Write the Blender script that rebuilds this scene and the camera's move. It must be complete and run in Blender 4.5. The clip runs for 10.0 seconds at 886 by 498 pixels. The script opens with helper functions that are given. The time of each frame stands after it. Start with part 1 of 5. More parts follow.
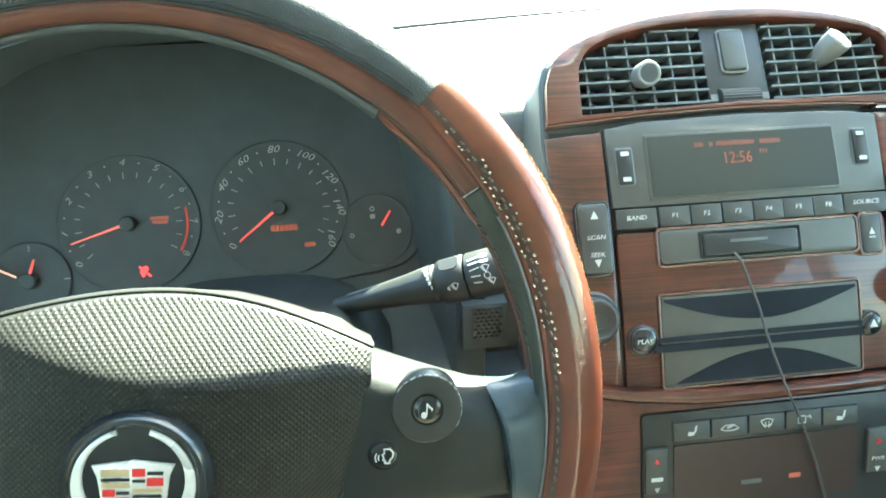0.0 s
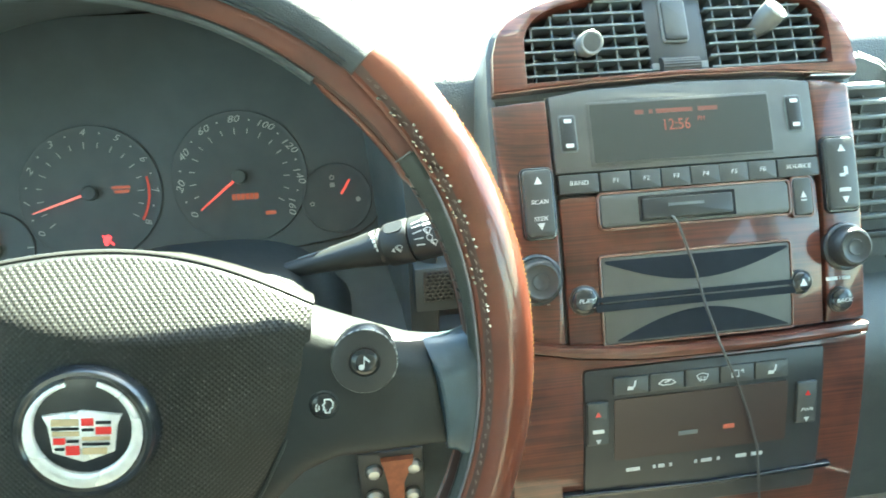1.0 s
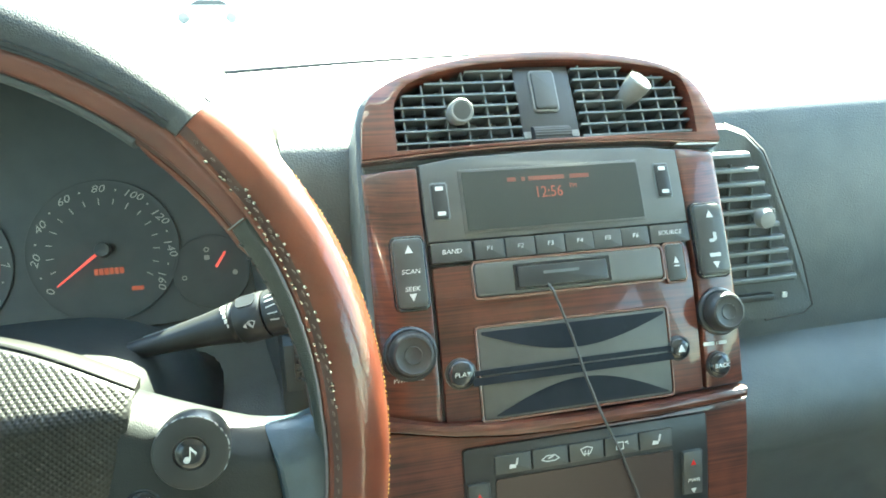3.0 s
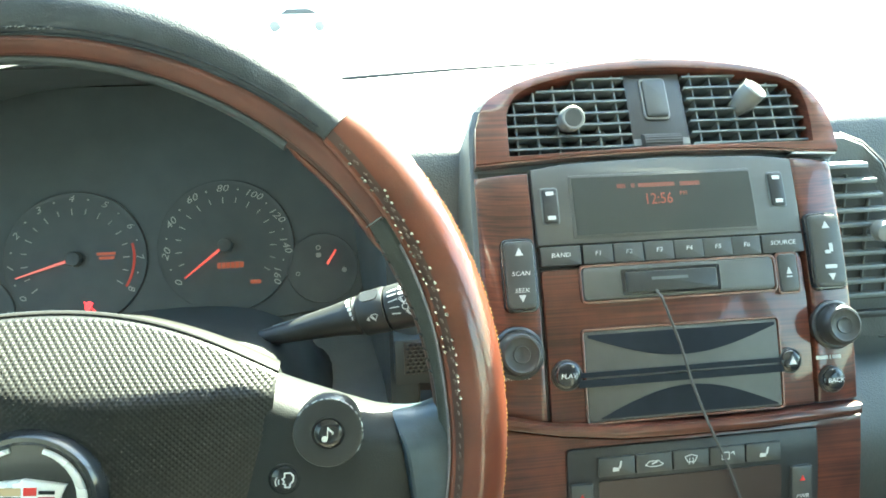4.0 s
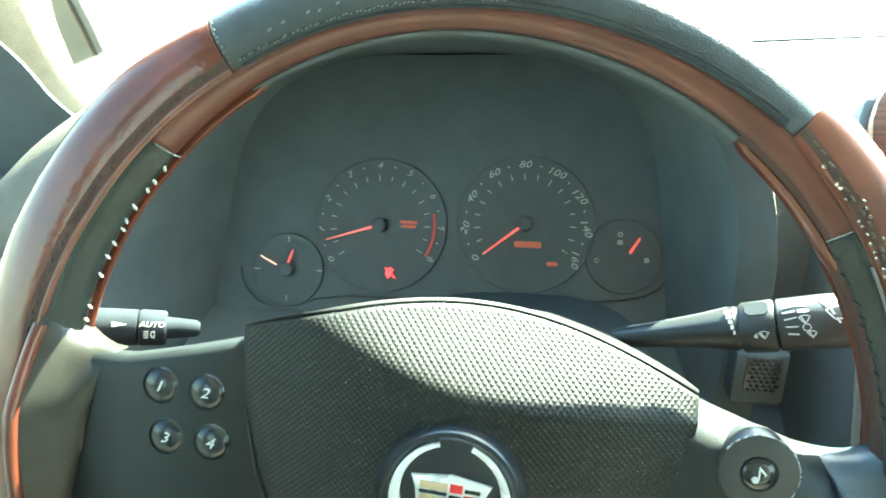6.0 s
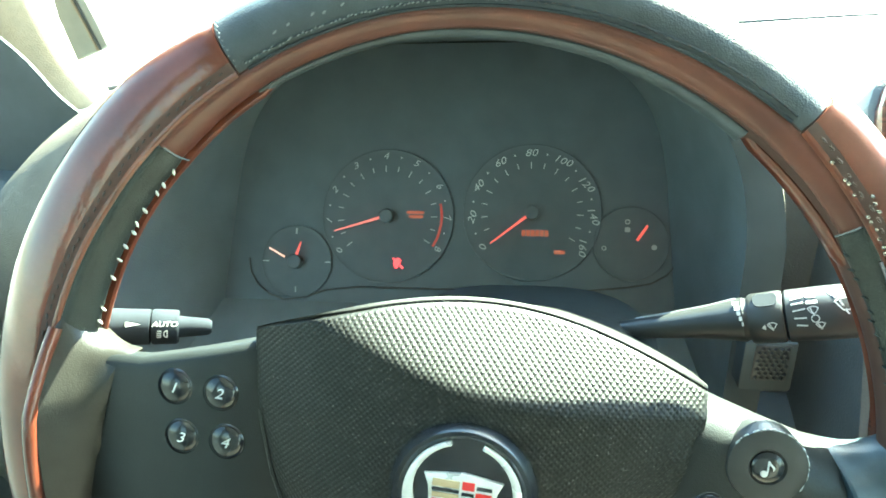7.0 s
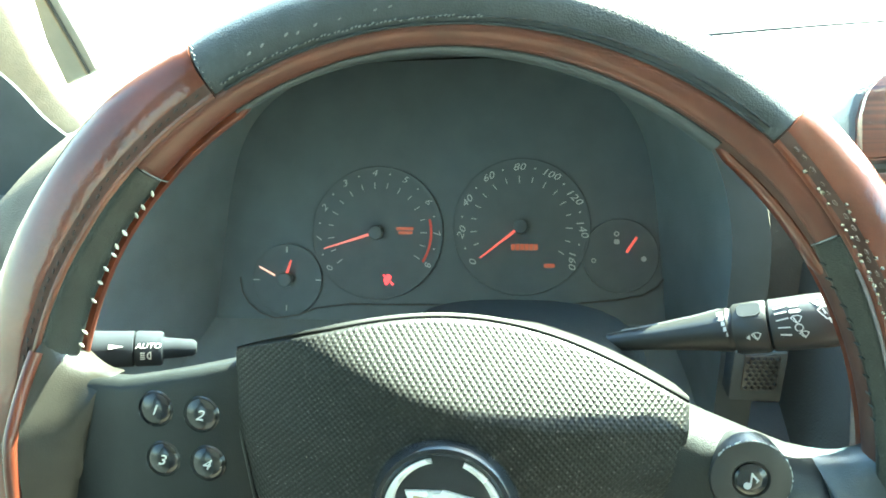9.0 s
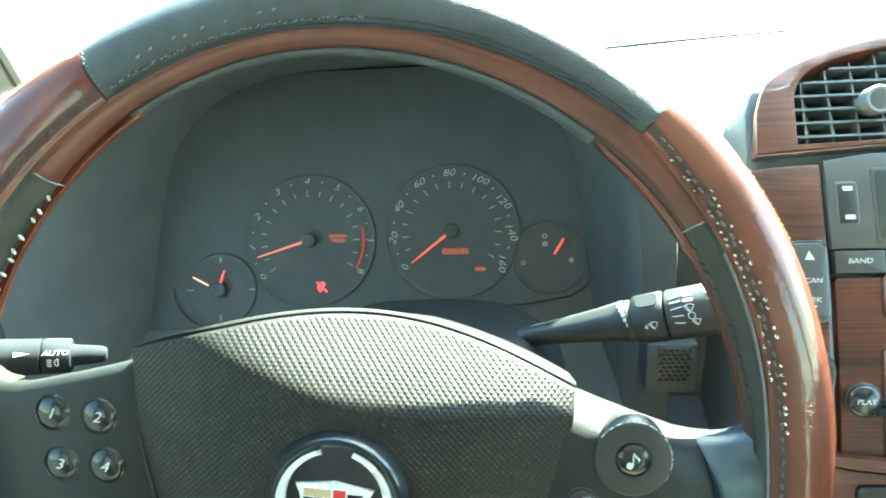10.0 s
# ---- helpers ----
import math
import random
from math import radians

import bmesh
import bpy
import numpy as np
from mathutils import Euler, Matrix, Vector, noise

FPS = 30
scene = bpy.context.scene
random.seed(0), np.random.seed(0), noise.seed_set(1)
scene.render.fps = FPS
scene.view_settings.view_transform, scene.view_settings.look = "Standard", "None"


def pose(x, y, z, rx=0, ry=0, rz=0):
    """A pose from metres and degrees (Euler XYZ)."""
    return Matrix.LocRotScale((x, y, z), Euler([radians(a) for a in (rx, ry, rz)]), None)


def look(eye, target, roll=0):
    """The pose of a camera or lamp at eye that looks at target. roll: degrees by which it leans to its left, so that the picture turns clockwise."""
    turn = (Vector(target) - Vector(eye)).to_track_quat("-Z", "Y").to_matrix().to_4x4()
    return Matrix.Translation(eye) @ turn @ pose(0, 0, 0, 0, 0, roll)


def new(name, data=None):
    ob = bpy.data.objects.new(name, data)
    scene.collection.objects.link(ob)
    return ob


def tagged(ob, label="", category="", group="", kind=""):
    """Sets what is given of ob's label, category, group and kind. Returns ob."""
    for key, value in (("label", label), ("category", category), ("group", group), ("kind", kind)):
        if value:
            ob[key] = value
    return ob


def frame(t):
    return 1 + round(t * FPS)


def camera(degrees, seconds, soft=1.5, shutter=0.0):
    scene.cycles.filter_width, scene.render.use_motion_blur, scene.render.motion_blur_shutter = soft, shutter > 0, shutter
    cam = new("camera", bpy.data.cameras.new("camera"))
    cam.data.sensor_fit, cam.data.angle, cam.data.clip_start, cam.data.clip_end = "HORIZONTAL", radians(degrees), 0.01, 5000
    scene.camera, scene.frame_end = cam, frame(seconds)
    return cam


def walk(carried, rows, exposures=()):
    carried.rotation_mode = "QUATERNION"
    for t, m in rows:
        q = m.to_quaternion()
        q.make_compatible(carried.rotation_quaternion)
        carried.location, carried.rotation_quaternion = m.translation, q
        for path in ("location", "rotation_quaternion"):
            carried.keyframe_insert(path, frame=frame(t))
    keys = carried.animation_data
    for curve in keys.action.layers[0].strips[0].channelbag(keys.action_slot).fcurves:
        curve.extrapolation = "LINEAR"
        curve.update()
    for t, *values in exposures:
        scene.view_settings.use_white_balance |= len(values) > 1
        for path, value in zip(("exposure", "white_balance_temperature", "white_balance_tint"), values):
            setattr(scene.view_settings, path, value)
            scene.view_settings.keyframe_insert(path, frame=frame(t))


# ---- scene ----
cam = camera(66.0, 10.0, soft=1.7, shutter=0.2)
PATH = [
    (0, (0.086, -0.189, 1.265), (0.284, 1.62, 0.434), -1.7),
    (0.5, (0.092, -0.209, 1.27), (0.24, 1.565, 0.358), -2.7),
    (1, (0.106, -0.209, 1.266), (0.344, 1.56, 0.365), -1.5),
    (1.5, (0.127, -0.203, 1.261), (0.497, 1.601, 0.481), -0.0),
    (2, (0.132, -0.196, 1.26), (0.552, 1.616, 0.525), 0.1),
    (2.2, (0.134, -0.196, 1.259), (0.556, 1.614, 0.521), -0.2),
    (3.3, (0.147, -0.201, 1.256), (0.617, 1.615, 0.56), 0.3),
    (3.5, (0.1375, -0.2055, 1.257), (0.534, 1.629, 0.565), 0.38),
    (4, (0.121, -0.208, 1.259), (0.366, 1.652, 0.567), -0.6),
    (4.5, (0.121, -0.208, 1.257), (0.368, 1.653, 0.566), -0.6),
    (5, (0.12, -0.207, 1.258), (0.357, 1.652, 0.558), -0.6),
    (5.2, (0.116, -0.206, 1.256), (0.35, 1.653, 0.558), -0.7),
    (5.3, (0.106, -0.205, 1.257), (0.303, 1.655, 0.551), -1.6),
    (5.5, (0.07, -0.1985, 1.263), (0.036, 1.6653, 0.54), -2.65),
    (5.7, (0.042, -0.178, 1.265), (-0.084, 1.674, 0.522), -2.3),
    (6, (0.0131, -0.1715, 1.2625), (-0.2401, 1.6552, 0.4875), -0.96),
    (6.2, (0.013, -0.175, 1.266), (-0.295, 1.636, 0.475), -2.0),
    (7.3, (0.012, -0.165, 1.271), (-0.247, 1.637, 0.442), -2.2),
    (7.5, (0.0127, -0.1624, 1.2717), (-0.2478, 1.6397, 0.4433), -2.4),
    (8, (0.016, -0.164, 1.273), (-0.239, 1.645, 0.46), -2.8),
    (8.5, (0.0196, -0.166, 1.2726), (-0.2597, 1.649, 0.4811), -3.35),
    (9, (0.0217, -0.1683, 1.2705), (-0.2524, 1.6495, 0.4836), -3.26),
    (9.5, (0.028, -0.1719, 1.2685), (-0.2332, 1.6476, 0.479), -3.38),
    (10, (0.0559, -0.1745, 1.2633), (-0.1362, 1.6697, 0.5138), -3.58),
]
walk(cam, [(t, look(eye, target, roll)) for t, eye, target, roll in PATH], [(0, 4.65, 6640, -16), (0.5, 4.65, 6640, -16), (1.0, 4.80, 6640, -16), (1.5, 4.80, 6640, -16), (2.2, 4.75, 6640, -16), (3.3, 4.65, 6720, -15), (5.2, 4.55, 6720, -15), (5.9, 4.78, 6330, -22), (10, 4.78, 6330, -22)])

# ---- light ----
SUN_EL, SUN_AZ = radians(46), radians(36)
world = bpy.data.worlds.new("sky")
scene.world = world
world.use_nodes = True
wn = world.node_tree.nodes
sky = wn.new("ShaderNodeTexSky")
sky.sky_type = "NISHITA"
sky.sun_disc = False
sky.sun_elevation = SUN_EL
sky.sun_rotation = SUN_AZ
wn["Background"].inputs[1].default_value = 0.118
world.node_tree.links.new(sky.outputs[0], wn["Background"].inputs[0])
sun = new("sun", bpy.data.lights.new("sun", "SUN"))
sun.data.energy = 5.0
sun.data.angle = radians(0.6)
sun.data.color = (1.0, 0.94, 0.82)
sun_way = Vector((math.sin(SUN_AZ) * math.cos(SUN_EL), math.cos(SUN_AZ) * math.cos(SUN_EL), math.sin(SUN_EL)))
sun.matrix_world = look(sun_way * 10, (0, 0, 0))

# ---- materials ----
def material(name, colour, rough=0.5, metal=0.0, coat=0.0, grain=0.0, grain_scale=60.0, bump=0.0, bump_scale=400.0, stretch=(1, 1, 1), second=None, spec=0.5, rough_var=0.1, emit=None, power=0.0, wave=0.0):
    m = bpy.data.materials.new(name)
    m.use_nodes = True
    nt = m.node_tree
    b = nt.nodes["Principled BSDF"]
    b.inputs["Base Color"].default_value = (*colour, 1)
    b.inputs["Roughness"].default_value = rough
    b.inputs["Metallic"].default_value = metal
    b.inputs["Coat Weight"].default_value = coat
    b.inputs["Coat Roughness"].default_value = 0.05
    b.inputs["Coat IOR"].default_value = 1.5
    b.inputs["Specular IOR Level"].default_value = spec
    tc = nt.nodes.new("ShaderNodeTexCoord")
    mp = nt.nodes.new("ShaderNodeMapping")
    mp.inputs["Scale"].default_value = stretch
    nt.links.new(tc.outputs["Object"], mp.inputs["Vector"])
    if grain > 0:
        n = nt.nodes.new("ShaderNodeTexNoise")
        n.inputs["Scale"].default_value = grain_scale
        n.inputs["Detail"].default_value = 6
        nt.links.new(mp.outputs[0], n.inputs["Vector"])
        n2 = nt.nodes.new("ShaderNodeTexNoise")
        n2.inputs["Scale"].default_value = grain_scale * 0.13
        n2.inputs["Detail"].default_value = 3
        nt.links.new(tc.outputs["Object"], n2.inputs["Vector"])
        add = nt.nodes.new("ShaderNodeMath")
        add.operation = "MULTIPLY_ADD"
        add.inputs[1].default_value = 0.6
        nt.links.new(n.outputs["Fac"], add.inputs[0])
        half = nt.nodes.new("ShaderNodeMath")
        half.operation = "MULTIPLY"
        half.inputs[1].default_value = 0.4
        nt.links.new(n2.outputs["Fac"], half.inputs[0])
        nt.links.new(half.outputs[0], add.inputs[2])
        r = nt.nodes.new("ShaderNodeValToRGB")
        lo = second or tuple(c * (1 - grain) for c in colour)
        r.color_ramp.elements[0].position = 0.34
        r.color_ramp.elements[0].color = (*lo, 1)
        r.color_ramp.elements[1].position = 0.66
        r.color_ramp.elements[1].color = (*[min(1, c * (1 + 0.5 * grain)) for c in colour], 1)
        nt.links.new(add.outputs[0], r.inputs[0])
        nt.links.new(r.outputs[0], b.inputs["Base Color"])
        mr = nt.nodes.new("ShaderNodeMapRange")
        mr.inputs["To Min"].default_value = max(0.02, rough - rough_var)
        mr.inputs["To Max"].default_value = min(1, rough + rough_var)
        nt.links.new(n2.outputs["Fac"], mr.inputs[0])
        nt.links.new(mr.outputs[0], b.inputs["Roughness"])
    if bump > 0:
        v = nt.nodes.new("ShaderNodeTexVoronoi")
        v.inputs["Scale"].default_value = bump_scale
        nt.links.new(tc.outputs["Object"], v.inputs["Vector"])
        bp = nt.nodes.new("ShaderNodeBump")
        bp.inputs["Strength"].default_value = bump
        bp.inputs["Distance"].default_value = 0.0006
        nt.links.new(v.outputs["Distance"], bp.inputs["Height"])
        nt.links.new(bp.outputs[0], b.inputs["Normal"])
    if wave > 0:                                         # ripples in the lacquer
        wt = nt.nodes.new("ShaderNodeTexNoise")
        wt.inputs["Scale"].default_value = 380
        wt.inputs["Detail"].default_value = 2
        nt.links.new(mp.outputs[0], wt.inputs["Vector"])
        wb = nt.nodes.new("ShaderNodeBump")
        wb.inputs["Strength"].default_value = wave
        wb.inputs["Distance"].default_value = 0.0008
        nt.links.new(wt.outputs["Fac"], wb.inputs["Height"])
        nt.links.new(wb.outputs[0], b.inputs["Coat Normal"])
    if emit:
        b.inputs["Emission Color"].default_value = (*emit, 1)
        b.inputs["Emission Strength"].default_value = power
    return m


M_RIMWOOD = material("rim_wood", (0.104, 0.027, 0.0135), 0.34, coat=0.95, spec=0.25, grain=0.35, grain_scale=45, stretch=(1, 1, 1), second=(0.070, 0.018, 0.010), rough_var=0.05, wave=0.2)
M_BANDWOOD = material("band_wood", (0.092, 0.026, 0.015), 0.42, coat=0.25, grain=0.3, grain_scale=45, second=(0.060, 0.017, 0.011), rough_var=0.05)
M_DASHWOOD = material("dash_wood", (0.100, 0.030, 0.018), 0.32, coat=0.6, spec=0.3, grain=0.5, grain_scale=300, stretch=(0.04, 0.5, 2.6), second=(0.026, 0.010, 0.008), rough_var=0.05)
M_LEATHER = material("black_leather", (0.040, 0.049, 0.055), 0.45, grain=0.3, grain_scale=90, bump=0.25, bump_scale=1300)
M_RIDGE = material("matte_leather", (0.034, 0.042, 0.048), 0.7, grain=0.3, grain_scale=90, spec=0.25)
M_SLEEVE = material("sleeve_leather", (0.023, 0.022, 0.018), 0.34, grain=0.45, grain_scale=60, bump=0.12, bump_scale=1500)
# dark sleeve leather, a blue reflection mixed into the base colour
M_SLEEVE_REFL = material("blue_reflection_leather", (0.030, 0.047, 0.058), 0.36, grain=0.35, grain_scale=60, bump=0.12, bump_scale=1500)
M_MATTE = material("matte_black", (0.02, 0.024, 0.03), 0.95, grain=0.2, grain_scale=50, spec=0.1)
M_SEAM = material("seam_leather", (0.052, 0.022, 0.016), 0.6, grain=0.3, grain_scale=120)
M_GLINT = material("waxed_thread", (0.16, 0.17, 0.17), 0.25)
M_LINING = material("lining_strip", (0.055, 0.068, 0.075), 0.5, grain=0.2, grain_scale=90)
M_SAIL = material("sail_plastic", (0.22, 0.215, 0.19), 0.5, grain=0.15, grain_scale=60)
# tyre and wheel grey lifted to imitate the glare over the lot
M_TYRE_PALE = material("glare_pale_tyre", (0.10, 0.10, 0.096), 0.9, grain=0.2, grain_scale=8)
M_LEATHER_IN = material("worn_leather", (0.021, 0.026, 0.023), 0.36, grain=0.4, grain_scale=80, bump=0.3, bump_scale=1400)
M_PAD = material("pad_plastic", (0.0125, 0.0130, 0.0120), 0.42, grain=0.2, grain_scale=50, spec=0.28)
M_SPOKE = material("spoke_plastic", (0.013, 0.0155, 0.016), 0.42, grain=0.2, grain_scale=60, bump=0.15, bump_scale=1500, spec=0.32)
M_DASH = material("dash_plastic", (0.070, 0.083, 0.087), 0.5, grain=0.2, grain_scale=30, bump=0.35, bump_scale=700)
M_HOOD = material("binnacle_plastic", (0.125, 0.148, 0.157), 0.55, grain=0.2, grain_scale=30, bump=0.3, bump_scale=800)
M_BLACK = material("black_plastic", (0.022, 0.024, 0.025), 0.38, grain=0.2, grain_scale=60)
M_GLOSS = material("gloss_black", (0.014, 0.016, 0.019), 0.2, coat=0.3)
M_GREY = material("radio_grey", (0.066, 0.067, 0.060), 0.45, grain=0.15, grain_scale=60)
M_BUTTON = material("button_grey", (0.046, 0.049, 0.046), 0.4, grain=0.15, grain_scale=90)
M_SCREEN = material("screen", (0.022, 0.026, 0.022), 0.4, coat=0.0)
M_WHITE = material("white_print", (0.5, 0.51, 0.5), 0.5)
M_DIM = material("dim_print", (0.42, 0.44, 0.44), 0.5)
M_SATIN = material("satin_metal", (0.42, 0.43, 0.42), 0.38, metal=1.0)
M_NEEDLE = material("needle", (0.45, 0.07, 0.06), 0.4, emit=(1, 0.11, 0.09), power=0.036)
M_NEEDLE_W = material("pale_needle", (0.75, 0.55, 0.5), 0.4, emit=(1, 0.4, 0.3), power=0.05)
M_NEEDLE_P = material("pink_needle", (0.42, 0.12, 0.11), 0.4, emit=(1, 0.2, 0.18), power=0.03)
M_REDLIGHT = material("warning_light", (0.8, 0.05, 0.05), 0.4, emit=(1, 0.04, 0.06), power=0.12)
M_AMBER = material("amber_digits", (0.16, 0.05, 0.035), 0.4, emit=(1, 0.2, 0.1), power=0.014)
M_AMBER_D = material("dim_amber", (0.10, 0.04, 0.03), 0.4, emit=(1, 0.2, 0.1), power=0.006)
M_RED = material("red_enamel", (0.55, 0.03, 0.03), 0.25)
M_TAN = material("tan_enamel", (0.42, 0.33, 0.2), 0.25)
M_SILVERW = material("silver_wreath", (0.72, 0.73, 0.72), 0.28, metal=0.5, grain=0.2, grain_scale=200)
# pale colour for the glints on black leather lacing
M_GLINT_LOOP = material("glint_thread", (0.5, 0.5, 0.46), 0.5)
M_THREAD_D = material("dark_thread", (0.030, 0.022, 0.020), 0.6)
M_BEAD = material("shiny_bead", (0.42, 0.39, 0.37), 0.13, metal=1.0)
M_YELLOW = material("yellow_thread", (0.30, 0.18, 0.04), 0.6, grain=0.3, grain_scale=300)
M_PIPING = material("grey_piping", (0.16, 0.15, 0.16), 0.25, grain=0.2, grain_scale=200)
M_STITCH = material("brown_lacing", (0.085, 0.058, 0.048), 0.32)
M_DIAL = material("dial_face", (0.074, 0.094, 0.103), 0.5, grain=0.15, grain_scale=60)
M_REDZONE = material("red_zone", (0.3, 0.04, 0.03), 0.5, emit=(1, 0.1, 0.06), power=0.01)
M_SCREEN2 = material("climate_screen", (0.03, 0.018, 0.016), 0.35)
M_VKNOB = material("vent_knob", (0.16, 0.165, 0.16), 0.4, grain=0.15, grain_scale=90)
M_STRAP = material("brown_strap", (0.30, 0.09, 0.04), 0.5, grain=0.4, grain_scale=120)
M_FACE = material("cluster_face", (0.082, 0.105, 0.116), 0.5, grain=0.15, grain_scale=40)
M_NUM = material("dial_print", (0.5, 0.52, 0.52), 0.5)
M_CREAM = material("pillar_fabric", (0.25, 0.205, 0.15), 0.85, grain=0.15, grain_scale=120, bump=0.4, bump_scale=900)
M_LINER = material("headliner", (0.60, 0.585, 0.545), 0.9, grain=0.15, grain_scale=60)
M_CARPET = material("carpet", (0.12, 0.11, 0.095), 0.95, grain=0.4, grain_scale=200)
M_LOT = material("lot_concrete", (0.55, 0.54, 0.51), 0.9, grain=0.25, grain_scale=0.8)
M_RUBBER = material("rubber", (0.035, 0.035, 0.035), 0.7, grain=0.2, grain_scale=60)
M_VENT = material("vent_plastic", (0.10, 0.114, 0.115), 0.45, grain=0.15, grain_scale=80)
M_DARKHOLE = material("vent_depth", (0.16, 0.18, 0.185), 0.8, grain=0.2, grain_scale=50)
M_KNOB = material("knob_rubber", (0.028, 0.029, 0.028), 0.45, grain=0.2, grain_scale=90)
M_WINDOW = material("car_window", (0.03, 0.033, 0.036), 0.6, spec=0.1)


def glass(name, tint=0.92, gloss=0.05):
    m = bpy.data.materials.new(name)
    m.use_nodes = True
    nt = m.node_tree
    nt.nodes.remove(nt.nodes["Principled BSDF"])
    tr = nt.nodes.new("ShaderNodeBsdfTransparent")
    tr.inputs[0].default_value = (tint, tint, tint * 0.99, 1)
    gl = nt.nodes.new("ShaderNodeBsdfGlossy")
    gl.inputs["Roughness"].default_value = 0.02
    mx = nt.nodes.new("ShaderNodeMixShader")
    mx.inputs[0].default_value = gloss
    nt.links.new(tr.outputs[0], mx.inputs[1])
    nt.links.new(gl.outputs[0], mx.inputs[2])
    nt.links.new(mx.outputs[0], nt.nodes["Material Output"].inputs[0])
    return m


M_GLASS = glass("windscreen_glass")
M_RIGHTGLASS = glass("pale_side_glass", 0.78)
M_SIDEGLASS = glass("tinted_side_glass", 0.52)


# ---- mesh helpers ----
def finish(bm, name, mat, smooth=True, angle=35):
    bmesh.ops.recalc_face_normals(bm, faces=bm.faces)
    if smooth:
        for f in bm.faces:
            f.smooth = True
        for e in bm.edges:
            if len(e.link_faces) == 2 and e.calc_face_angle(0) > radians(angle):
                e.smooth = False
    me = bpy.data.meshes.new(name)
    bm.to_mesh(me)
    bm.free()
    me.materials.append(mat)
    return me


def part(name, bm, mat, parent=None, label="", m=None, smooth=True, angle=35):
    me = bm if isinstance(bm, bpy.types.Mesh) else finish(bm, name, mat, smooth, angle)
    ob = new(name, me)
    if parent is not None:
        ob.parent = parent
    if m is not None:
        ob.matrix_basis = m
    if label:
        ob["label"] = label
    return ob


def thing(name, m, label, category, group="", kind=""):
    ob = new(name)
    ob.empty_display_size = 0.02
    ob.matrix_basis = m
    return tagged(ob, label, category, group, kind)


def flat(outline, z0, z1, holes=(), bevel=0.0, segments=2):
    """A plate with the outline (and holes) in x, y from z0 to z1."""
    bm = bmesh.new()
    loops = []
    for ring in (outline, *holes):
        vs = [bm.verts.new((x, y, z0)) for x, y in ring]
        loops.append([bm.edges.new((vs[i], vs[(i + 1) % len(vs)])) for i in range(len(vs))])
    if holes:
        bmesh.ops.triangle_fill(bm, use_beauty=True, use_dissolve=False, edges=[e for l in loops for e in l])
    else:
        bm.faces.new([e.verts[0] for e in loops[0]])
    base = list(bm.faces)
    out = bmesh.ops.extrude_face_region(bm, geom=base)
    top = [v for v in out["geom"] if isinstance(v, bmesh.types.BMVert)]
    for v in top:
        v.co.z = z1
    if bevel > 0:
        front = [e for e in bm.edges if all(abs(v.co.z - z1) < 1e-7 for v in e.verts) and any(abs(f.normal.z) < 0.5 for f in e.link_faces) or False]
        bm.normal_update()
        front = [e for e in bm.edges if all(abs(v.co.z - z1) < 1e-7 for v in e.verts) and len(e.link_faces) == 2 and e.calc_face_angle(0) > 0.5]
        bmesh.ops.bevel(bm, geom=front, offset=bevel, segments=segments, affect="EDGES", profile=0.5, clamp_overlap=True)
    return bm


def rrect(x0, y0, x1, y1, r=0.002, n=4):
    r = min(r, abs(x1 - x0) / 2.01, abs(y1 - y0) / 2.01)
    pts = []
    for cx, cy, a0 in ((x1 - r, y1 - r, 0), (x0 + r, y1 - r, 90), (x0 + r, y0 + r, 180), (x1 - r, y0 + r, 270)):
        for i in range(n + 1):
            a = radians(a0 + 90 * i / n)
            pts.append((cx + r * math.cos(a), cy + r * math.sin(a)))
    return pts


def disc(cx, cy, r, n=32, a0=0, a1=360):
    full = a1 - a0 >= 360
    k = n if full else n + 1
    return [(cx + r * math.cos(radians(a0 + (a1 - a0) * i / n)), cy + r * math.sin(radians(a0 + (a1 - a0) * i / n))) for i in range(k)]


def arcband(cx, cy, r0, r1, a0, a1, n=24):
    return disc(cx, cy, r1, n, a0, a1) + disc(cx, cy, r0, n, a0, a1)[::-1]


def lathe(profile, n=40, cx=0.0, cy=0.0):
    """A turned body: profile of (radius, z) from the axis outwards and back."""
    bm = bmesh.new()
    rings = []
    for r, z in profile:
        if r < 1e-6:
            rings.append([bm.verts.new((cx, cy, z))])
        else:
            rings.append([bm.verts.new((cx + r * math.cos(2 * math.pi * i / n), cy + r * math.sin(2 * math.pi * i / n), z)) for i in range(n)])
    for a, b in zip(rings, rings[1:]):
        for i in range(n):
            j = (i + 1) % n
            if len(a) == 1 and len(b) == 1:
                continue
            if len(a) == 1:
                bm.faces.new((a[0], b[i], b[j]))
            elif len(b) == 1:
                bm.faces.new((a[i], a[j], b[0]))
            else:
                bm.faces.new((a[i], a[j], b[j], b[i]))
    return bm


def loft(rings, caps=True, closed=True):
    bm = bmesh.new()
    vs = [[bm.verts.new(p) for p in ring] for ring in rings]
    n = len(vs[0])
    for a, b in zip(vs, vs[1:]):
        for i in range(n if closed else n - 1):
            j = (i + 1) % n
            bm.faces.new((a[i], a[j], b[j], b[i]))
    if caps and closed:
        bm.faces.new(vs[0][::-1])
        bm.faces.new(vs[-1])
    return bm


def tube(points, r, n=8):
    pts = [Vector(p) for p in points]
    rings = []
    for i, p in enumerate(pts):
        d = (pts[min(i + 1, len(pts) - 1)] - pts[max(i - 1, 0)]).normalized()
        u = d.cross(Vector((0.13, 0.31, 0.94))).normalized()
        v = d.cross(u)
        rad = r[i] if isinstance(r, (list, tuple)) else r
        rings.append([p + (u * math.cos(2 * math.pi * k / n) + v * math.sin(2 * math.pi * k / n)) * rad for k in range(n)])
    return loft(rings)


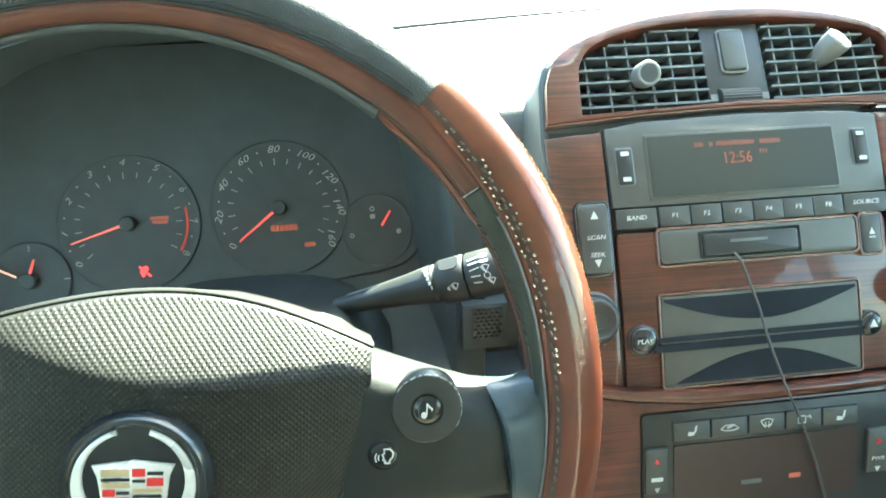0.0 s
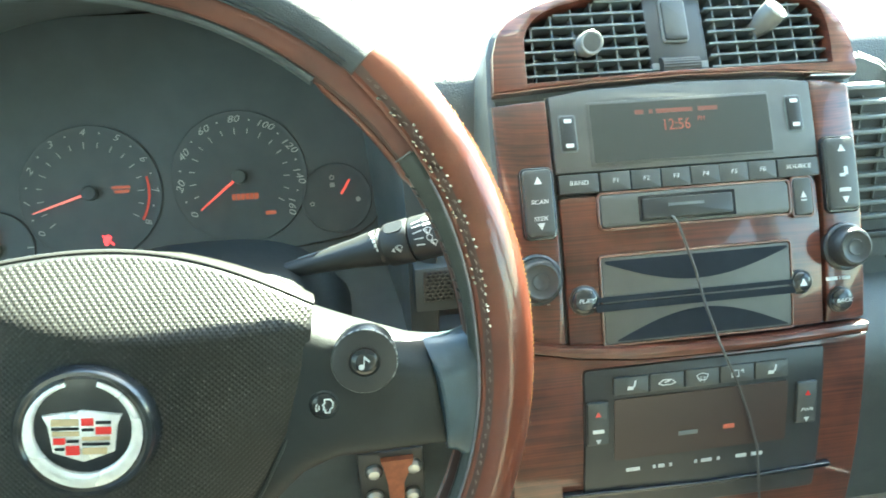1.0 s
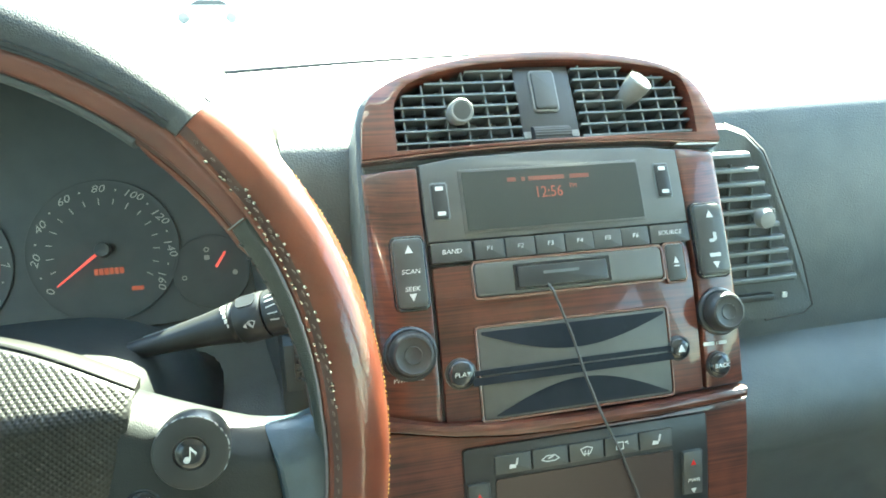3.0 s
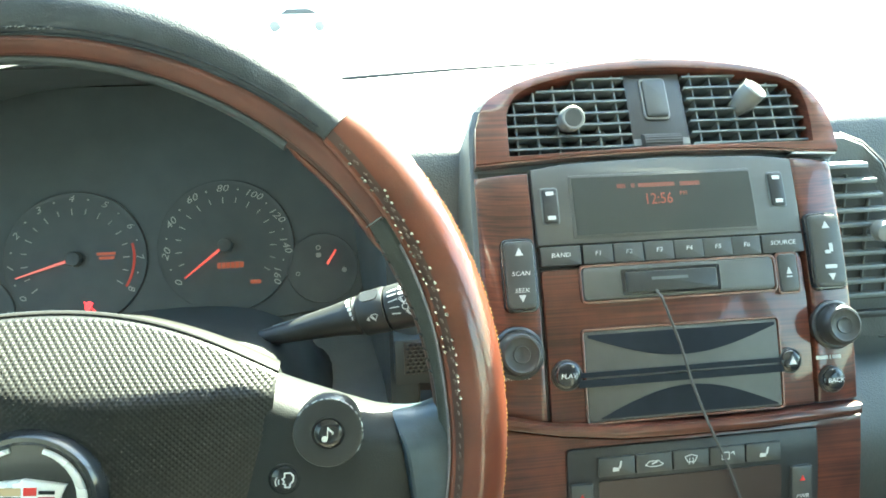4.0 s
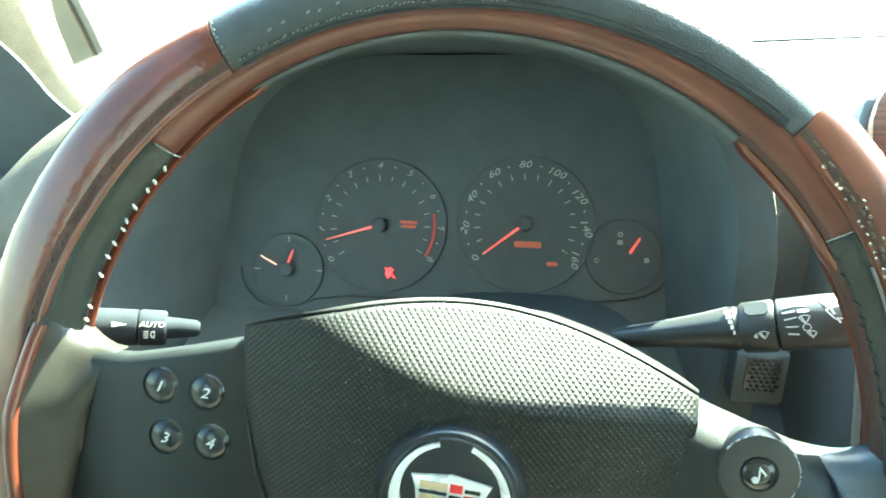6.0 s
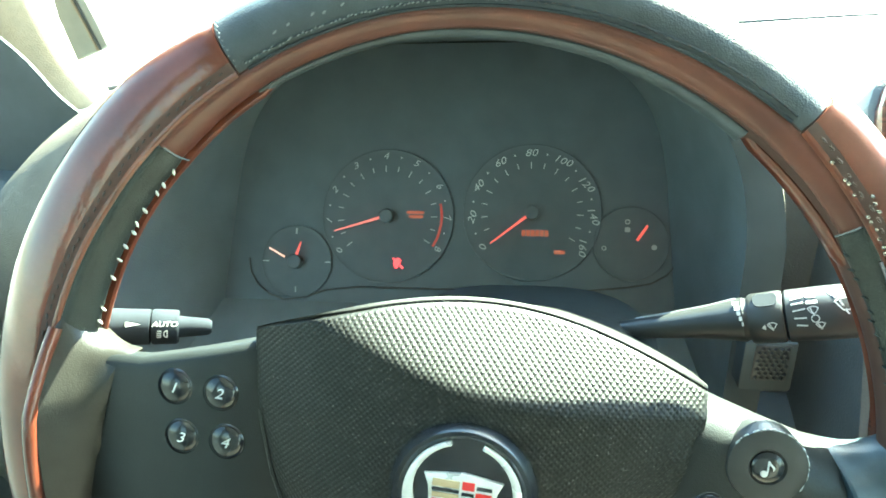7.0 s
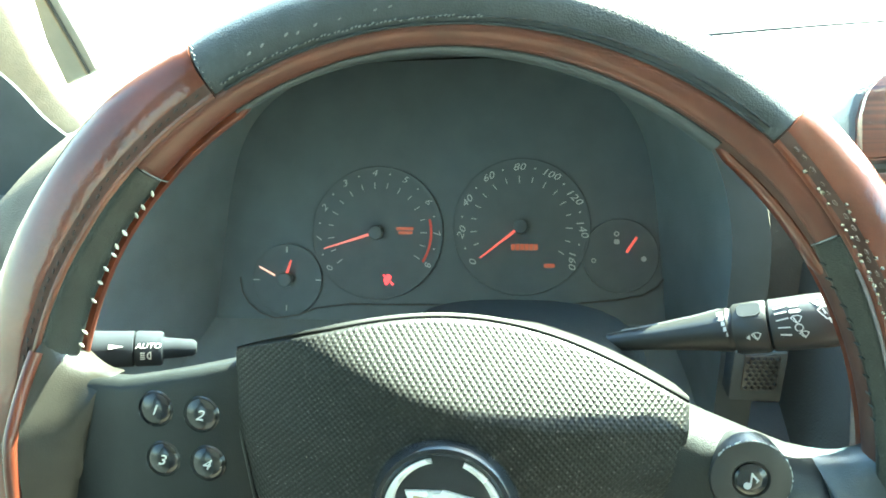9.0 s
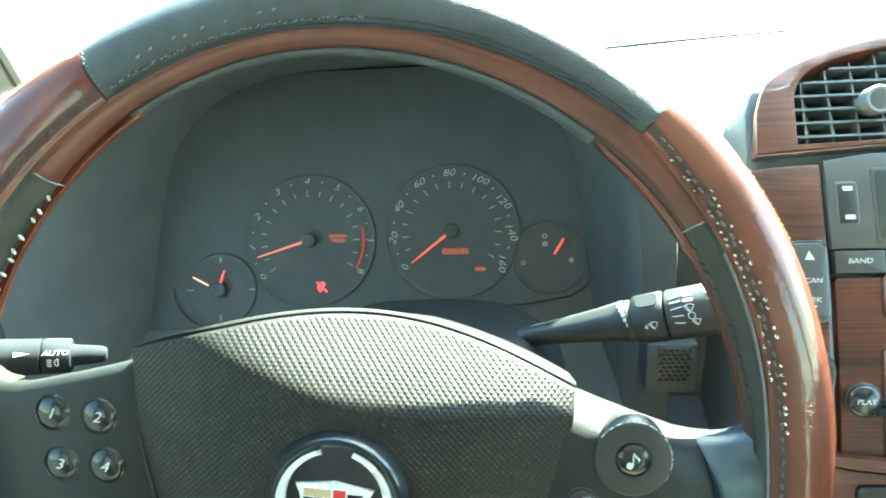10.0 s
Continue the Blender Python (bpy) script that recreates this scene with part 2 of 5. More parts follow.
def box(x0, y0, z0, x1, y1, z1, bevel=0.0, segments=2):
    bm = bmesh.new()
    bmesh.ops.create_cube(bm, size=1, matrix=Matrix.LocRotScale(((x0 + x1) / 2, (y0 + y1) / 2, (z0 + z1) / 2), None, (x1 - x0, y1 - y0, z1 - z0)))
    if bevel:
        bmesh.ops.bevel(bm, geom=list(bm.edges), offset=bevel, segments=segments, affect="EDGES", profile=0.5)
    return bm


def merge(*bms):
    out = bmesh.new()
    for b in bms:
        me = bpy.data.meshes.new("m")
        b.to_mesh(me)
        b.free()
        out.from_mesh(me)
        bpy.data.meshes.remove(me)
    return out


def warp(bm, f):
    for v in bm.verts:
        v.co = f(v.co)
    return bm


def cut(bm, axis, values):
    for val in values:
        co = Vector((0, 0, 0))
        no = Vector((0, 0, 0))
        co[axis] = val
        no[axis] = 1
        bmesh.ops.bisect_plane(bm, geom=list(bm.verts) + list(bm.edges) + list(bm.faces), plane_co=co, plane_no=no, dist=1e-6)
    return bm


def lettering(text, size, x=0.0, y=0.0, z=0.0, turn=0.0, shear=0.0, depth=0.0001, squash=1.0):
    """Raised lettering in the x, y plane, centred on x, y."""
    cu = bpy.data.curves.new("lettering", "FONT")
    cu.body = text
    cu.size = size
    cu.align_x = "CENTER"
    cu.align_y = "CENTER"
    cu.shear = shear
    cu.extrude = depth
    cu.resolution_u = 2
    ob = new("lettering", cu)
    me = bpy.data.meshes.new_from_object(ob.evaluated_get(bpy.context.evaluated_depsgraph_get()))
    bpy.data.objects.remove(ob)
    bpy.data.curves.remove(cu)
    bm = bmesh.new()
    bm.from_mesh(me)
    bpy.data.meshes.remove(me)
    bm.transform(Matrix.Translation((x, y, z)) @ pose(0, 0, 0, 0, 0, turn) @ Matrix.Diagonal((squash, 1, 1, 1)))
    return bm


def bars(rects, z0, z1):
    return merge(*[flat([(a, b), (c, b), (c, d), (a, d)], z0, z1) for a, b, c, d in rects])
# pale so that the unseen rear closure bounces light onto the controls
M_REAR = material("rear_fill", (0.40, 0.38, 0.345), 0.9, grain=0.2, grain_scale=80)
M_CABLE = material("cable_sheath", (0.06, 0.06, 0.058), 0.6)
# dark colour standing in for the shade inside the side vent
M_VENTSHADE = material("vent_shadow", (0.045, 0.05, 0.052), 0.8, grain=0.2, grain_scale=50)
M_LIP = material("lacquered_lip", (0.10, 0.042, 0.03), 0.22, coat=0.9, grain=0.3, grain_scale=150)
# hood plastic with the tan of sunlight put into its colour
M_BROW_LIT = material("hood_top_sunlit", (0.105, 0.096, 0.078), 0.6, grain=0.25, grain_scale=40, bump=0.5, bump_scale=900)
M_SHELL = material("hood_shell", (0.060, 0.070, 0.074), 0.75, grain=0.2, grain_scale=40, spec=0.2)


def world_of(ob):
    m = ob.matrix_basis.copy()
    while ob.parent is not None:
        m = ob.matrix_parent_inverse @ m
        ob = ob.parent
        m = ob.matrix_basis @ m
    return m


def wpart(name, bm, mat, parent, label="", smooth=True, angle=35):
    """A part whose mesh is built in the car's own metres."""
    ob = part(name, bm, mat, parent, label, None, smooth, angle)
    ob.matrix_parent_inverse = world_of(parent).inverted()
    return ob


def structure(name, bm, mat, label="", category="", smooth=True, angle=35):
    return tagged(part(name, bm, mat, None, "", None, smooth, angle), label, category, kind="structure")


# ---- the fascia's curve: y of the centre stack by height ----
PROFILE = np.polyfit([0.86, 0.90, 0.973, 1.03, 1.10, 1.14, 1.18, 1.22], [0.120, 0.128, 0.142, 0.163, 0.197, 0.222, 0.247, 0.277], 3)
SLOPE = np.polyder(PROFILE)


def fascia_shift(x, z):
    """How far the fascia below the vents lies towards the driver's side."""
    low = max(0.0, min(1.0, (1.1545 - z) / 0.004))
    mid = max(0.0, min(1.0, (z - 0.988) / 0.010))
    side = max(0.0, min(1.0, (x - 0.195) / 0.05))
    far = max(0.0, min(1.0, (x - 0.425) / 0.02))
    return 0.0042 * low * max(mid * side, far)


def on_stack(co):
    x, z, h = co
    x -= fascia_shift(x, z)
    k = float(np.polyval(SLOPE, z))
    n = Vector((0, -1, k)).normalized()
    return Vector((x, float(np.polyval(PROFILE, z)), z)) + n * h


def splate(outline, h0, h1, holes=(), bevel=0.0, step=0.018):
    bm = flat(outline, h0, h1, holes, bevel)
    lo, hi = min(p[1] for p in outline), max(p[1] for p in outline)
    n = int((hi - lo) / step)
    if n > 0:
        cut(bm, 1, [lo + (hi - lo) * (i + 1) / (n + 1) for i in range(n)])
    return warp(bm, on_stack)


def at_stack(x, z, h=0.0):
    """A pose on the fascia, its z axis towards the driver."""
    k = float(np.polyval(SLOPE, z))
    n = Vector((0, -1, k)).normalized()
    up = Vector((0, k, 1)).normalized()
    m = Matrix((Vector((1, 0, 0)), up, n)).transposed().to_4x4()
    return Matrix.Translation(on_stack((x, z, h))) @ m


# ---- outside ----
bm = bmesh.new()
bmesh.ops.create_grid(bm, x_segments=20, y_segments=20, size=400)
bmesh.ops.transform(bm, matrix=pose(0, 0, 0, -0.85), verts=bm.verts)     # the lot falls away slightly ahead
structure("ground", bm, M_LOT, "sun-bleached pale concrete parking lot", "ground", smooth=False)


def parked_car(m, paint, label):
    car = thing("parked_car", m, label, "car", "cars in the lot")
    side = [(-2.2, 0.35), (-2.25, 0.75), (-1.9, 0.95), (-1.2, 1.0), (-0.6, 1.42), (0.9, 1.45), (1.6, 1.0), (2.15, 0.92), (2.25, 0.6), (2.2, 0.35)]
    rings = []
    for y, k in ((-0.88, 0.93), (-0.8, 0.99), (0, 1.0), (0.8, 0.99), (0.88, 0.93)):
        rings.append([(px * (1 if abs(y) < 0.85 else 0.985), y * (0.82 if pz > 1.2 else 1), 0.35 + (pz - 0.35) * k) for px, pz in side])
    part("body", loft(rings), paint, car)
    for sx in (-1, 1):
        rings = [[(-1.02, 0.80 * sx, 1.04), (1.4, 0.80 * sx, 1.04), (0.82, 0.735 * sx, 1.36), (-0.55, 0.735 * sx, 1.36)], [(-1.02, 0.885 * sx, 1.04), (1.4, 0.885 * sx, 1.04), (0.82, 0.76 * sx, 1.36), (-0.55, 0.76 * sx, 1.36)]]
        part("side_window", loft(rings), M_WINDOW, car)
    for wx in (-1.4, 1.4):
        for wy in (-0.8, 0.8):
            w = part("wheel", warp(lathe([(0, -0.1), (0.22, -0.1), (0.32, -0.09), (0.33, -0.05), (0.33, 0.05), (0.32, 0.09), (0.22, 0.1), (0, 0.1)], 24), lambda c: Vector((c.x, c.z, c.y))), M_TYRE_PALE, car, m=pose(wx, wy, 0.33))
            part("rim", warp(lathe([(0, -0.115), (0.2, -0.112), (0.21, -0.1), (0.21, 0.1), (0.2, 0.112), (0, 0.115)], 20), lambda c: Vector((c.x, c.z, c.y))), M_TYRE_PALE, w)
    return car


M_PAINT_W = material("white_paint", (0.7, 0.7, 0.68), 0.3, coat=0.8, grain=0.08, grain_scale=3)
parked_car(pose(-3.0, 47, -0.697, -0.85, 0, 3), M_PAINT_W, "white saloon parked on the bright lot")

# ---- car shell round the driver ----
CX = 0.331                    # middle of the car
def cowl(x):
    d = x - CX
    return 0.765 - 0.5 * d * d, 1.1645 + 0.04 * max(x - 0.3, -0.25) - 0.06 * max(0.0, -d - 0.3) ** 2


BACK = -1.5                   # rear end of the cabin
structure("floor", box(-0.45, BACK + 0.04, 0.40, 1.11, 1.0, 0.44, 0.004), M_CARPET, "dark carpeted car floor", "floor")
structure("wall_firewall", box(-0.45, 0.86, 0.44, 1.11, 0.9, 1.10, 0.004), M_BLACK, "dark firewall behind the dashboard", "wall")
# added closure out of view, a reflector for the cabin's fill light
structure("wall_rear", box(-0.45, BACK, 0.44, 1.11, BACK + 0.04, 1.66, 0.004), M_REAR, "unseen plain beige closure at the cabin's rear, bounces fill light", "wall")
structure("ceiling", flat([(-0.36, BACK), (1.02, BACK), (1.02, 0.05), (-0.36, 0.05)], 1.62, 1.66), M_LINER, "light fabric headliner", "ceiling", smooth=False)
for sx, nm in ((-1, "wall_left"), (1, "wall_right")):
    x = CX + sx * 0.78
    a, b = (x - 0.04, x) if sx < 0 else (x, x + 0.04)
    sill = lambda y: 1.085 if sx < 0 and y < 0 else 1.055
    rings = [[(a, y, 0.44), (b, y, 0.44), (b, y, sill(y) - 0.035), (b, y, sill(y)), (a, y, sill(y))] for y in (BACK, -0.6, -0.05, 0.3, 0.62)]
    post = []
    for y0, y1 in ((BACK, -1.38), (-0.54, -0.42)):
        post.append(loft([[(a, y0, 1.05), (b, y0, 1.05), (b, y1, 1.05), (a, y1, 1.05)], [(a - sx * 0.1, y0, 1.64), (b - sx * 0.1, y0, 1.64), (b - sx * 0.1, y1, 1.64), (a - sx * 0.1, y1, 1.64)]]))
    # unseen header, added to keep the rear windows' reflection off the fascia
    header = loft([[(a - sx * d, y, z), (b - sx * d, y, z), (b - sx * 0.1, y, 1.60), (a - sx * 0.1, y, 1.60)] for y, z, d in ((-1.38, 1.45, 0.07), (-0.54, 1.45, 0.07))])
    top = box(a - sx * 0.1, BACK, 1.58, b - sx * 0.1, 0.05, 1.65, 0.006)
    structure(nm, merge(loft(rings), top, header, *post), M_DASH, "dark door trim below the side windows", "wall")
    # windscreen pillar
    rings = []
    for px, py, pz, w in ((0.790, 0.46, 1.02, 0.095), (0.785, 0.43, 1.10, 0.072), (0.778, 0.41, 1.14, 0.056), (0.770, 0.395, 1.175, 0.042), (0.768, 0.385, 1.20, 0.034), (0.750, 0.335, 1.27, 0.031), (0.69, 0.20, 1.44, 0.032), (0.655, 0.04, 1.62, 0.035)):
        ring = []
        for k in range(20):
            t = 2 * math.pi * k / 20
            c, q = math.cos(t), math.sin(t)
            ring.append((CX + sx * (px + w * math.copysign(abs(c) ** 0.8, c)), py + 0.032 * math.copysign(abs(q) ** 0.8, q) - 0.35 * w * c, pz))
        rings.append(ring)
    structure("trim_pillar_left" if sx < 0 else "trim_pillar_right", loft(rings), M_CREAM, "cream fabric-covered windscreen pillar", "pillar")

# windscreen between cowl and roof
rows = []
for i in range(25):
    x = CX - 0.78 + 1.56 * i / 24
    y, z = cowl(x)
    d = (x - CX) * 0.85
    top = Vector((CX + d, 0.09 - 0.06 * d * d, 1.62))
    base = Vector((x, y + 0.012, z - 0.004))
    rows.append([base.lerp(top, k / 10) + Vector((0, 0.05, 0.06)) * math.sin(math.pi * k / 10) for k in range(11)])
bm = bmesh.new()
vs = [[bm.verts.new(p) for p in r] for r in rows]
for a, b in zip(vs, vs[1:]):
    for i in range(10):
        bm.faces.new((a[i], a[i + 1], b[i + 1], b[i]))
ws = structure("window_1", bm, M_GLASS, "clear windscreen glass over the dashboard", "window")
ws.visible_shadow = False

# side windows
for sx, nm, y0, y1, y2 in ((-1, "window_2", -0.42, 0.10, 0.42), (1, "window_3", -0.42, 0.10, 0.42), (1, "window_4", -1.38, -0.54, -0.54), (-1, "window_5", -1.38, -0.54, -0.54)):
    x = CX + sx * 0.80
    bm = loft([[(x + dx, y0, 1.05), (x - sx * 0.092 + dx, y0, 1.60), (x - sx * 0.092 + dx, y1, 1.60), (x + dx, y2, 1.05)] for dx in (0.0, 0.004)])
    structure(nm, bm, M_SIDEGLASS if sx < 0 else M_RIGHTGLASS, "lightly tinted side window glass", "window", smooth=False)

# black frit line and rubber seal along the windscreen's foot
seal = []
for i in range(61):
    x = CX - 0.76 + 1.52 * i / 60
    r = 0.0006 + 0.0021 * min(1.0, max(0.0, (0.66 - x) / 0.5))
    seal.append([(x, cowl(x)[0] + r * math.cos(k * math.pi / 4), cowl(x)[1] + 0.001 + r * math.sin(k * math.pi / 4)) for k in range(8)])
seal = loft(seal)
structure("trim_windscreen_seal", seal, M_RUBBER, "thin black rubber seal along the windscreen's foot", "trim")

# ---- dashboard ----
def dash_rings():
    """Cross-sections of the dashboard from the left door to the right one."""
    rings = []
    for i in range(181):
        x = CX - 0.772 + 1.544 * i / 180
        cy, cz = cowl(x)
        t = max(0.0, min(1.0, (x - 0.30) / 0.2))
        lip = 0.285 + 0.02 * t
        if x < -0.26:
            lip = 0.285 - 0.04 * min(1, (-0.26 - x) / 0.2)
        top = 1.152 + 0.010 * t + 0.02 * max(0, x - 0.5)
        bay = max(0.0, min(1.0, min(x + 0.305, 0.146 - x) / 0.012))
        f = lambda v: v + (0.47 - v) * bay
        top -= 0.02 * bay
        low = 0.045 * max(0.0, min(1.0, (-0.30 - x) / 0.05))
        ring = [(cy - 0.004, cz - 0.006), (cy - 0.15, cz - 0.004), (0.49, top + 0.012 - low * 0.5), (f(0.36), top + 0.012 - low), (f(lip + 0.012), top + 0.006 - low), (f(lip), top - 0.004 - low), (f(lip - 0.006), top - 0.02 - low),
                (f(0.268), 1.08 - 0.3 * low), (f(0.262), 1.00), (f(0.262), 0.965 + 0.012 * max(0, x - 0.5)), (f(0.235), 0.955 + 0.02 * max(0, x - 0.5)), (0.205 + 0.02 * bay, 0.935), (0.20 + 0.02 * bay, 0.90), (0.23, 0.86), (0.25, 0.80), (0.28, 0.66), (0.40, 0.60), (0.70, 0.60), (0.76, 0.9)]
        rings.append([(x, a, b) for a, b in ring])
    return rings


rings = dash_rings()
face = loft(rings)
structure("dashboard", face, M_DASH, "dark grey grained plastic dashboard", "dashboard", angle=50)

# ---- instrument binnacle ----
HX, HW_R, HZ, HTOP = -0.055, 0.215, 1.06, 1.239


def arch(k, grow, left, power, gr, gl):
    """Point k (0 right foot .. 1 left foot) of the binnacle's arch; gr and gl swell its right and left flanks."""
    a = math.pi * k
    c, s = math.cos(a), math.sin(a)
    w, e = (HW_R + gr, 2 / 3.0) if c > 0 else (left + gl, 2 / power)
    tall = HTOP - HZ + grow + ((gl - grow) * abs(c) if c < 0 else 0.0)
    return (HX + w * math.copysign(abs(c) ** e, c), HZ + tall * abs(s) ** e)


def arch_ring(y, grow, left, power, gr, gl, foot=0.96):
    pts = [arch(k / 64, grow, left, power, gr, gl) for k in range(65)]
    return [(pts[0][0], y, foot)] + [(x, y + 0.03 * max(0, (z - 1.1) / 0.13), z) for x, z in pts] + [(pts[-1][0], y, foot)]


rings = [arch_ring(*r) for r in ((0.62, -0.09, 0.33, 1.7, -0.09, -0.09), (0.44, -0.02, 0.335, 1.7, -0.02, -0.02), (0.30, 0.0, 0.362, 1.75, 0.0, 0.0), (0.268, -0.001, 0.362, 1.75, 0.0, -0.006), (0.242, -0.003, 0.362, 1.76, 0.0, -0.016), (0.224, -0.007, 0.358, 1.78, 0.0, -0.030),
                                 (0.216, -0.012, 0.335, 1.85, -0.002, -0.045), (0.217, -0.016, 0.30, 2.3, -0.008, -0.030), (0.227, -0.019, 0.27, 3.0, -0.021, -0.021), (0.28, -0.024, 0.245, 3.0, -0.024, -0.024), (0.34, -0.036, 0.24, 3.0, -0.036, -0.036), (0.42, -0.05, 0.235, 3.0, -0.05, -0.05))]
# same hood throughout: only the top rings carry the painted sunlight
structure("trim_binnacle_top", loft(rings[:7], caps=False, closed=False), M_BROW_LIT, "top of the instrument hood, sunlight put in as tan-grey colour", "trim", angle=50)
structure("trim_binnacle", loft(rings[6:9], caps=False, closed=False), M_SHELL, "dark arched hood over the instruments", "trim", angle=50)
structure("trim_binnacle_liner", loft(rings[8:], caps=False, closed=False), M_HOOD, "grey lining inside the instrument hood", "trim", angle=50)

apron = []
for i in range(41):
    x = -0.312 + 0.474 * i / 40
    apron.append([(x, 0.40, 0.990), (x, 0.362, 0.992), (x, 0.330, 0.986), (x, 0.285, 0.966), (x, 0.240, 0.950), (x, 0.225, 0.930), (x, 0.232, 0.925), (x, 0.40, 0.970)])
structure("trim_apron", loft(apron), M_HOOD, "dark plastic apron below the instruments", "trim", angle=50)

CL = pose(0, 0.36, 1.058, 64.7)
# ---- steering wheel ----
WM = pose(-0.02, 0.066, 1.063, 72.6) @ pose(0, 0, 0, 0, 0, -5.7)
wheel = thing("steering_wheel", WM, "wood and black leather steering wheel with a knurled airbag cover", "steering wheel")
RR, RT = 0.1935, 0.0165
RIM = pose(-0.004, 0.004, 0)


def along(angles, values):
    """A number that changes with the angle round the wheel."""
    return lambda a: float(np.interp(a, angles, values))


rim_out = along([-62, 0, 14, 30, 44, 51.3, 51.4, 124.6, 124.7, 128, 132, 137, 145, 155, 162, 242], [0.0163, 0.0163, 0.0175, 0.0190, 0.0196, 0.0190, 0.0157, 0.0157, 0.0160, 0.0165, 0.0180, 0.0198, 0.0204, 0.0212, 0.0222, 0.0222])
rim_in = along([-62, 100, 124, 140, 165, 242], [0.0192, 0.0192, 0.0205, 0.0222, 0.0226, 0.0222])
# where the tube's long seam, the grip's inner edge and the inner band end, in degrees round the tube (0 outwards, 90 to the driver)
seam_at = along([-62, -10, 11, 32, 44, 52, 70, 94, 112, 124, 138, 151, 170, 242], [126, 126, 126, 113, 109, 104, 112, 122, 127, 129, 127, 126, 119, 112])
band_end = along([-62, 32, 46, 70, 94, 124, 140, 165, 242], [152, 148, 140, 149, 156, 168, 178, 180, 176])
strip_end = along([-62, 11, 34, 39, 140, 150, 170, 242], [150, 150, 150, 146, 174, 174, 176, 176])


def rim_point(a, p, k=1.0):
    """Point of the rim at the wheel's angle a and the tube's angle p, k times the tube's size from its middle."""
    ra, rp = radians(a), radians(p)
    r = RR + (rim_out(a) if math.cos(rp) > 0 else rim_in(a)) * k * math.cos(rp)
    return Vector((r * math.cos(ra), r * math.sin(ra), RT * k * math.sin(rp)))


def rim_shell(a0, a1, p0, p1, k, thick=0.2, m=16, ends=0.0, edge=0.0):
    """A shell round part of the rim. p0 and p1: numbers, or functions of the wheel's angle. edge: how far its long edges round off."""
    n = max(8, int(abs(a1 - a0) / 1.8))
    f0 = p0 if callable(p0) else lambda a: p0
    f1 = p1 if callable(p1) else lambda a: p1
    rings = []
    for i in range(n + 1):
        a = a0 + (a1 - a0) * i / n
        e = min(i, n - i) / n * abs(a1 - a0)
        q = k * (1.0 - ends * max(0.0, 1 - e / 2.4) ** 2)
        lo, hi = f0(a), f1(a)
        ring = []
        for p in np.linspace(lo, hi, m):
            d = min(p - lo, hi - p)
            ring.append(rim_point(a, p, q * (1 - edge * max(0.0, 1 - d / 7.0) ** 2)))
        rings.append(ring + [rim_point(a, p, (k - thick) * 0.999) for p in np.linspace(hi, lo, m)])
    return loft(rings)


def core_mesh(k):
    rings = [[rim_point(a, 360 * p / 24, k) for p in range(24)] for a in np.linspace(-62, 242, 121)]
    low = [[rim_point(242 + 56 * i / 20, 360 * p / 24, k) for p in range(24)] for i in range(1, 20)]
    for i, ring in enumerate(low):                       # the foot of the wheel, out of sight, runs back to the start
        w = 0.0190
        for p in range(24):
            a, t = radians(242 + 56 * (i + 1) / 20), 2 * math.pi * p / 24
            r = RR + w * k * math.cos(t)
            ring[p] = Vector((r * math.cos(a), r * math.sin(a), RT * k * math.sin(t)))
    rings += low + [rings[0]]
    bm = loft(rings, caps=False)
    bmesh.ops.remove_doubles(bm, verts=bm.verts, dist=1e-6)
    return bm


def stitches(a0, a1, phi, k, step, length, thick, cross=0.0, gaps=0.0, lift=0.0):
    """A row of short raised threads along the rim."""
    bm = bmesh.new()
    n = int(abs(a1 - a0) / step)
    dice = random.Random(n)
    f = phi if callable(phi) else lambda a: phi
    for i in range(n):
        if dice.random() < gaps:
            continue
        size = 1.0 - dice.random() * max(gaps, 0.25)
        a = a0 + (a1 - a0) * (i + 0.5 + (dice.random() - 0.5) * 0.5) / n
        p = f(a) + (dice.random() - 0.5) * 3.0
        pos = rim_point(a, p, k)
        side = (rim_point(a, p + 1, k) - rim_point(a, p - 1, k)).normalized()
        way = Vector((-math.sin(radians(a)), math.cos(radians(a)), 0))
        out = way.cross(side) if way.cross(side).dot(pos - rim_point(a, p, 0)) > 0 else side.cross(way)
        d = (way + side * cross * (0.7 + 0.6 * dice.random())).normalized()
        m = Matrix((d, out.cross(d), out)).transposed().to_4x4()
        bmesh.ops.create_icosphere(bm, subdivisions=1, radius=0.5, matrix=Matrix.Translation(pos + out * lift) @ m @ Matrix.Diagonal((length * size, thick * size, thick * size, 1)))
    return bm


def thread_row(bm, mat, label):
    return tagged(part("stitching", bm, mat, wheel, label, RIM), kind="stuff")


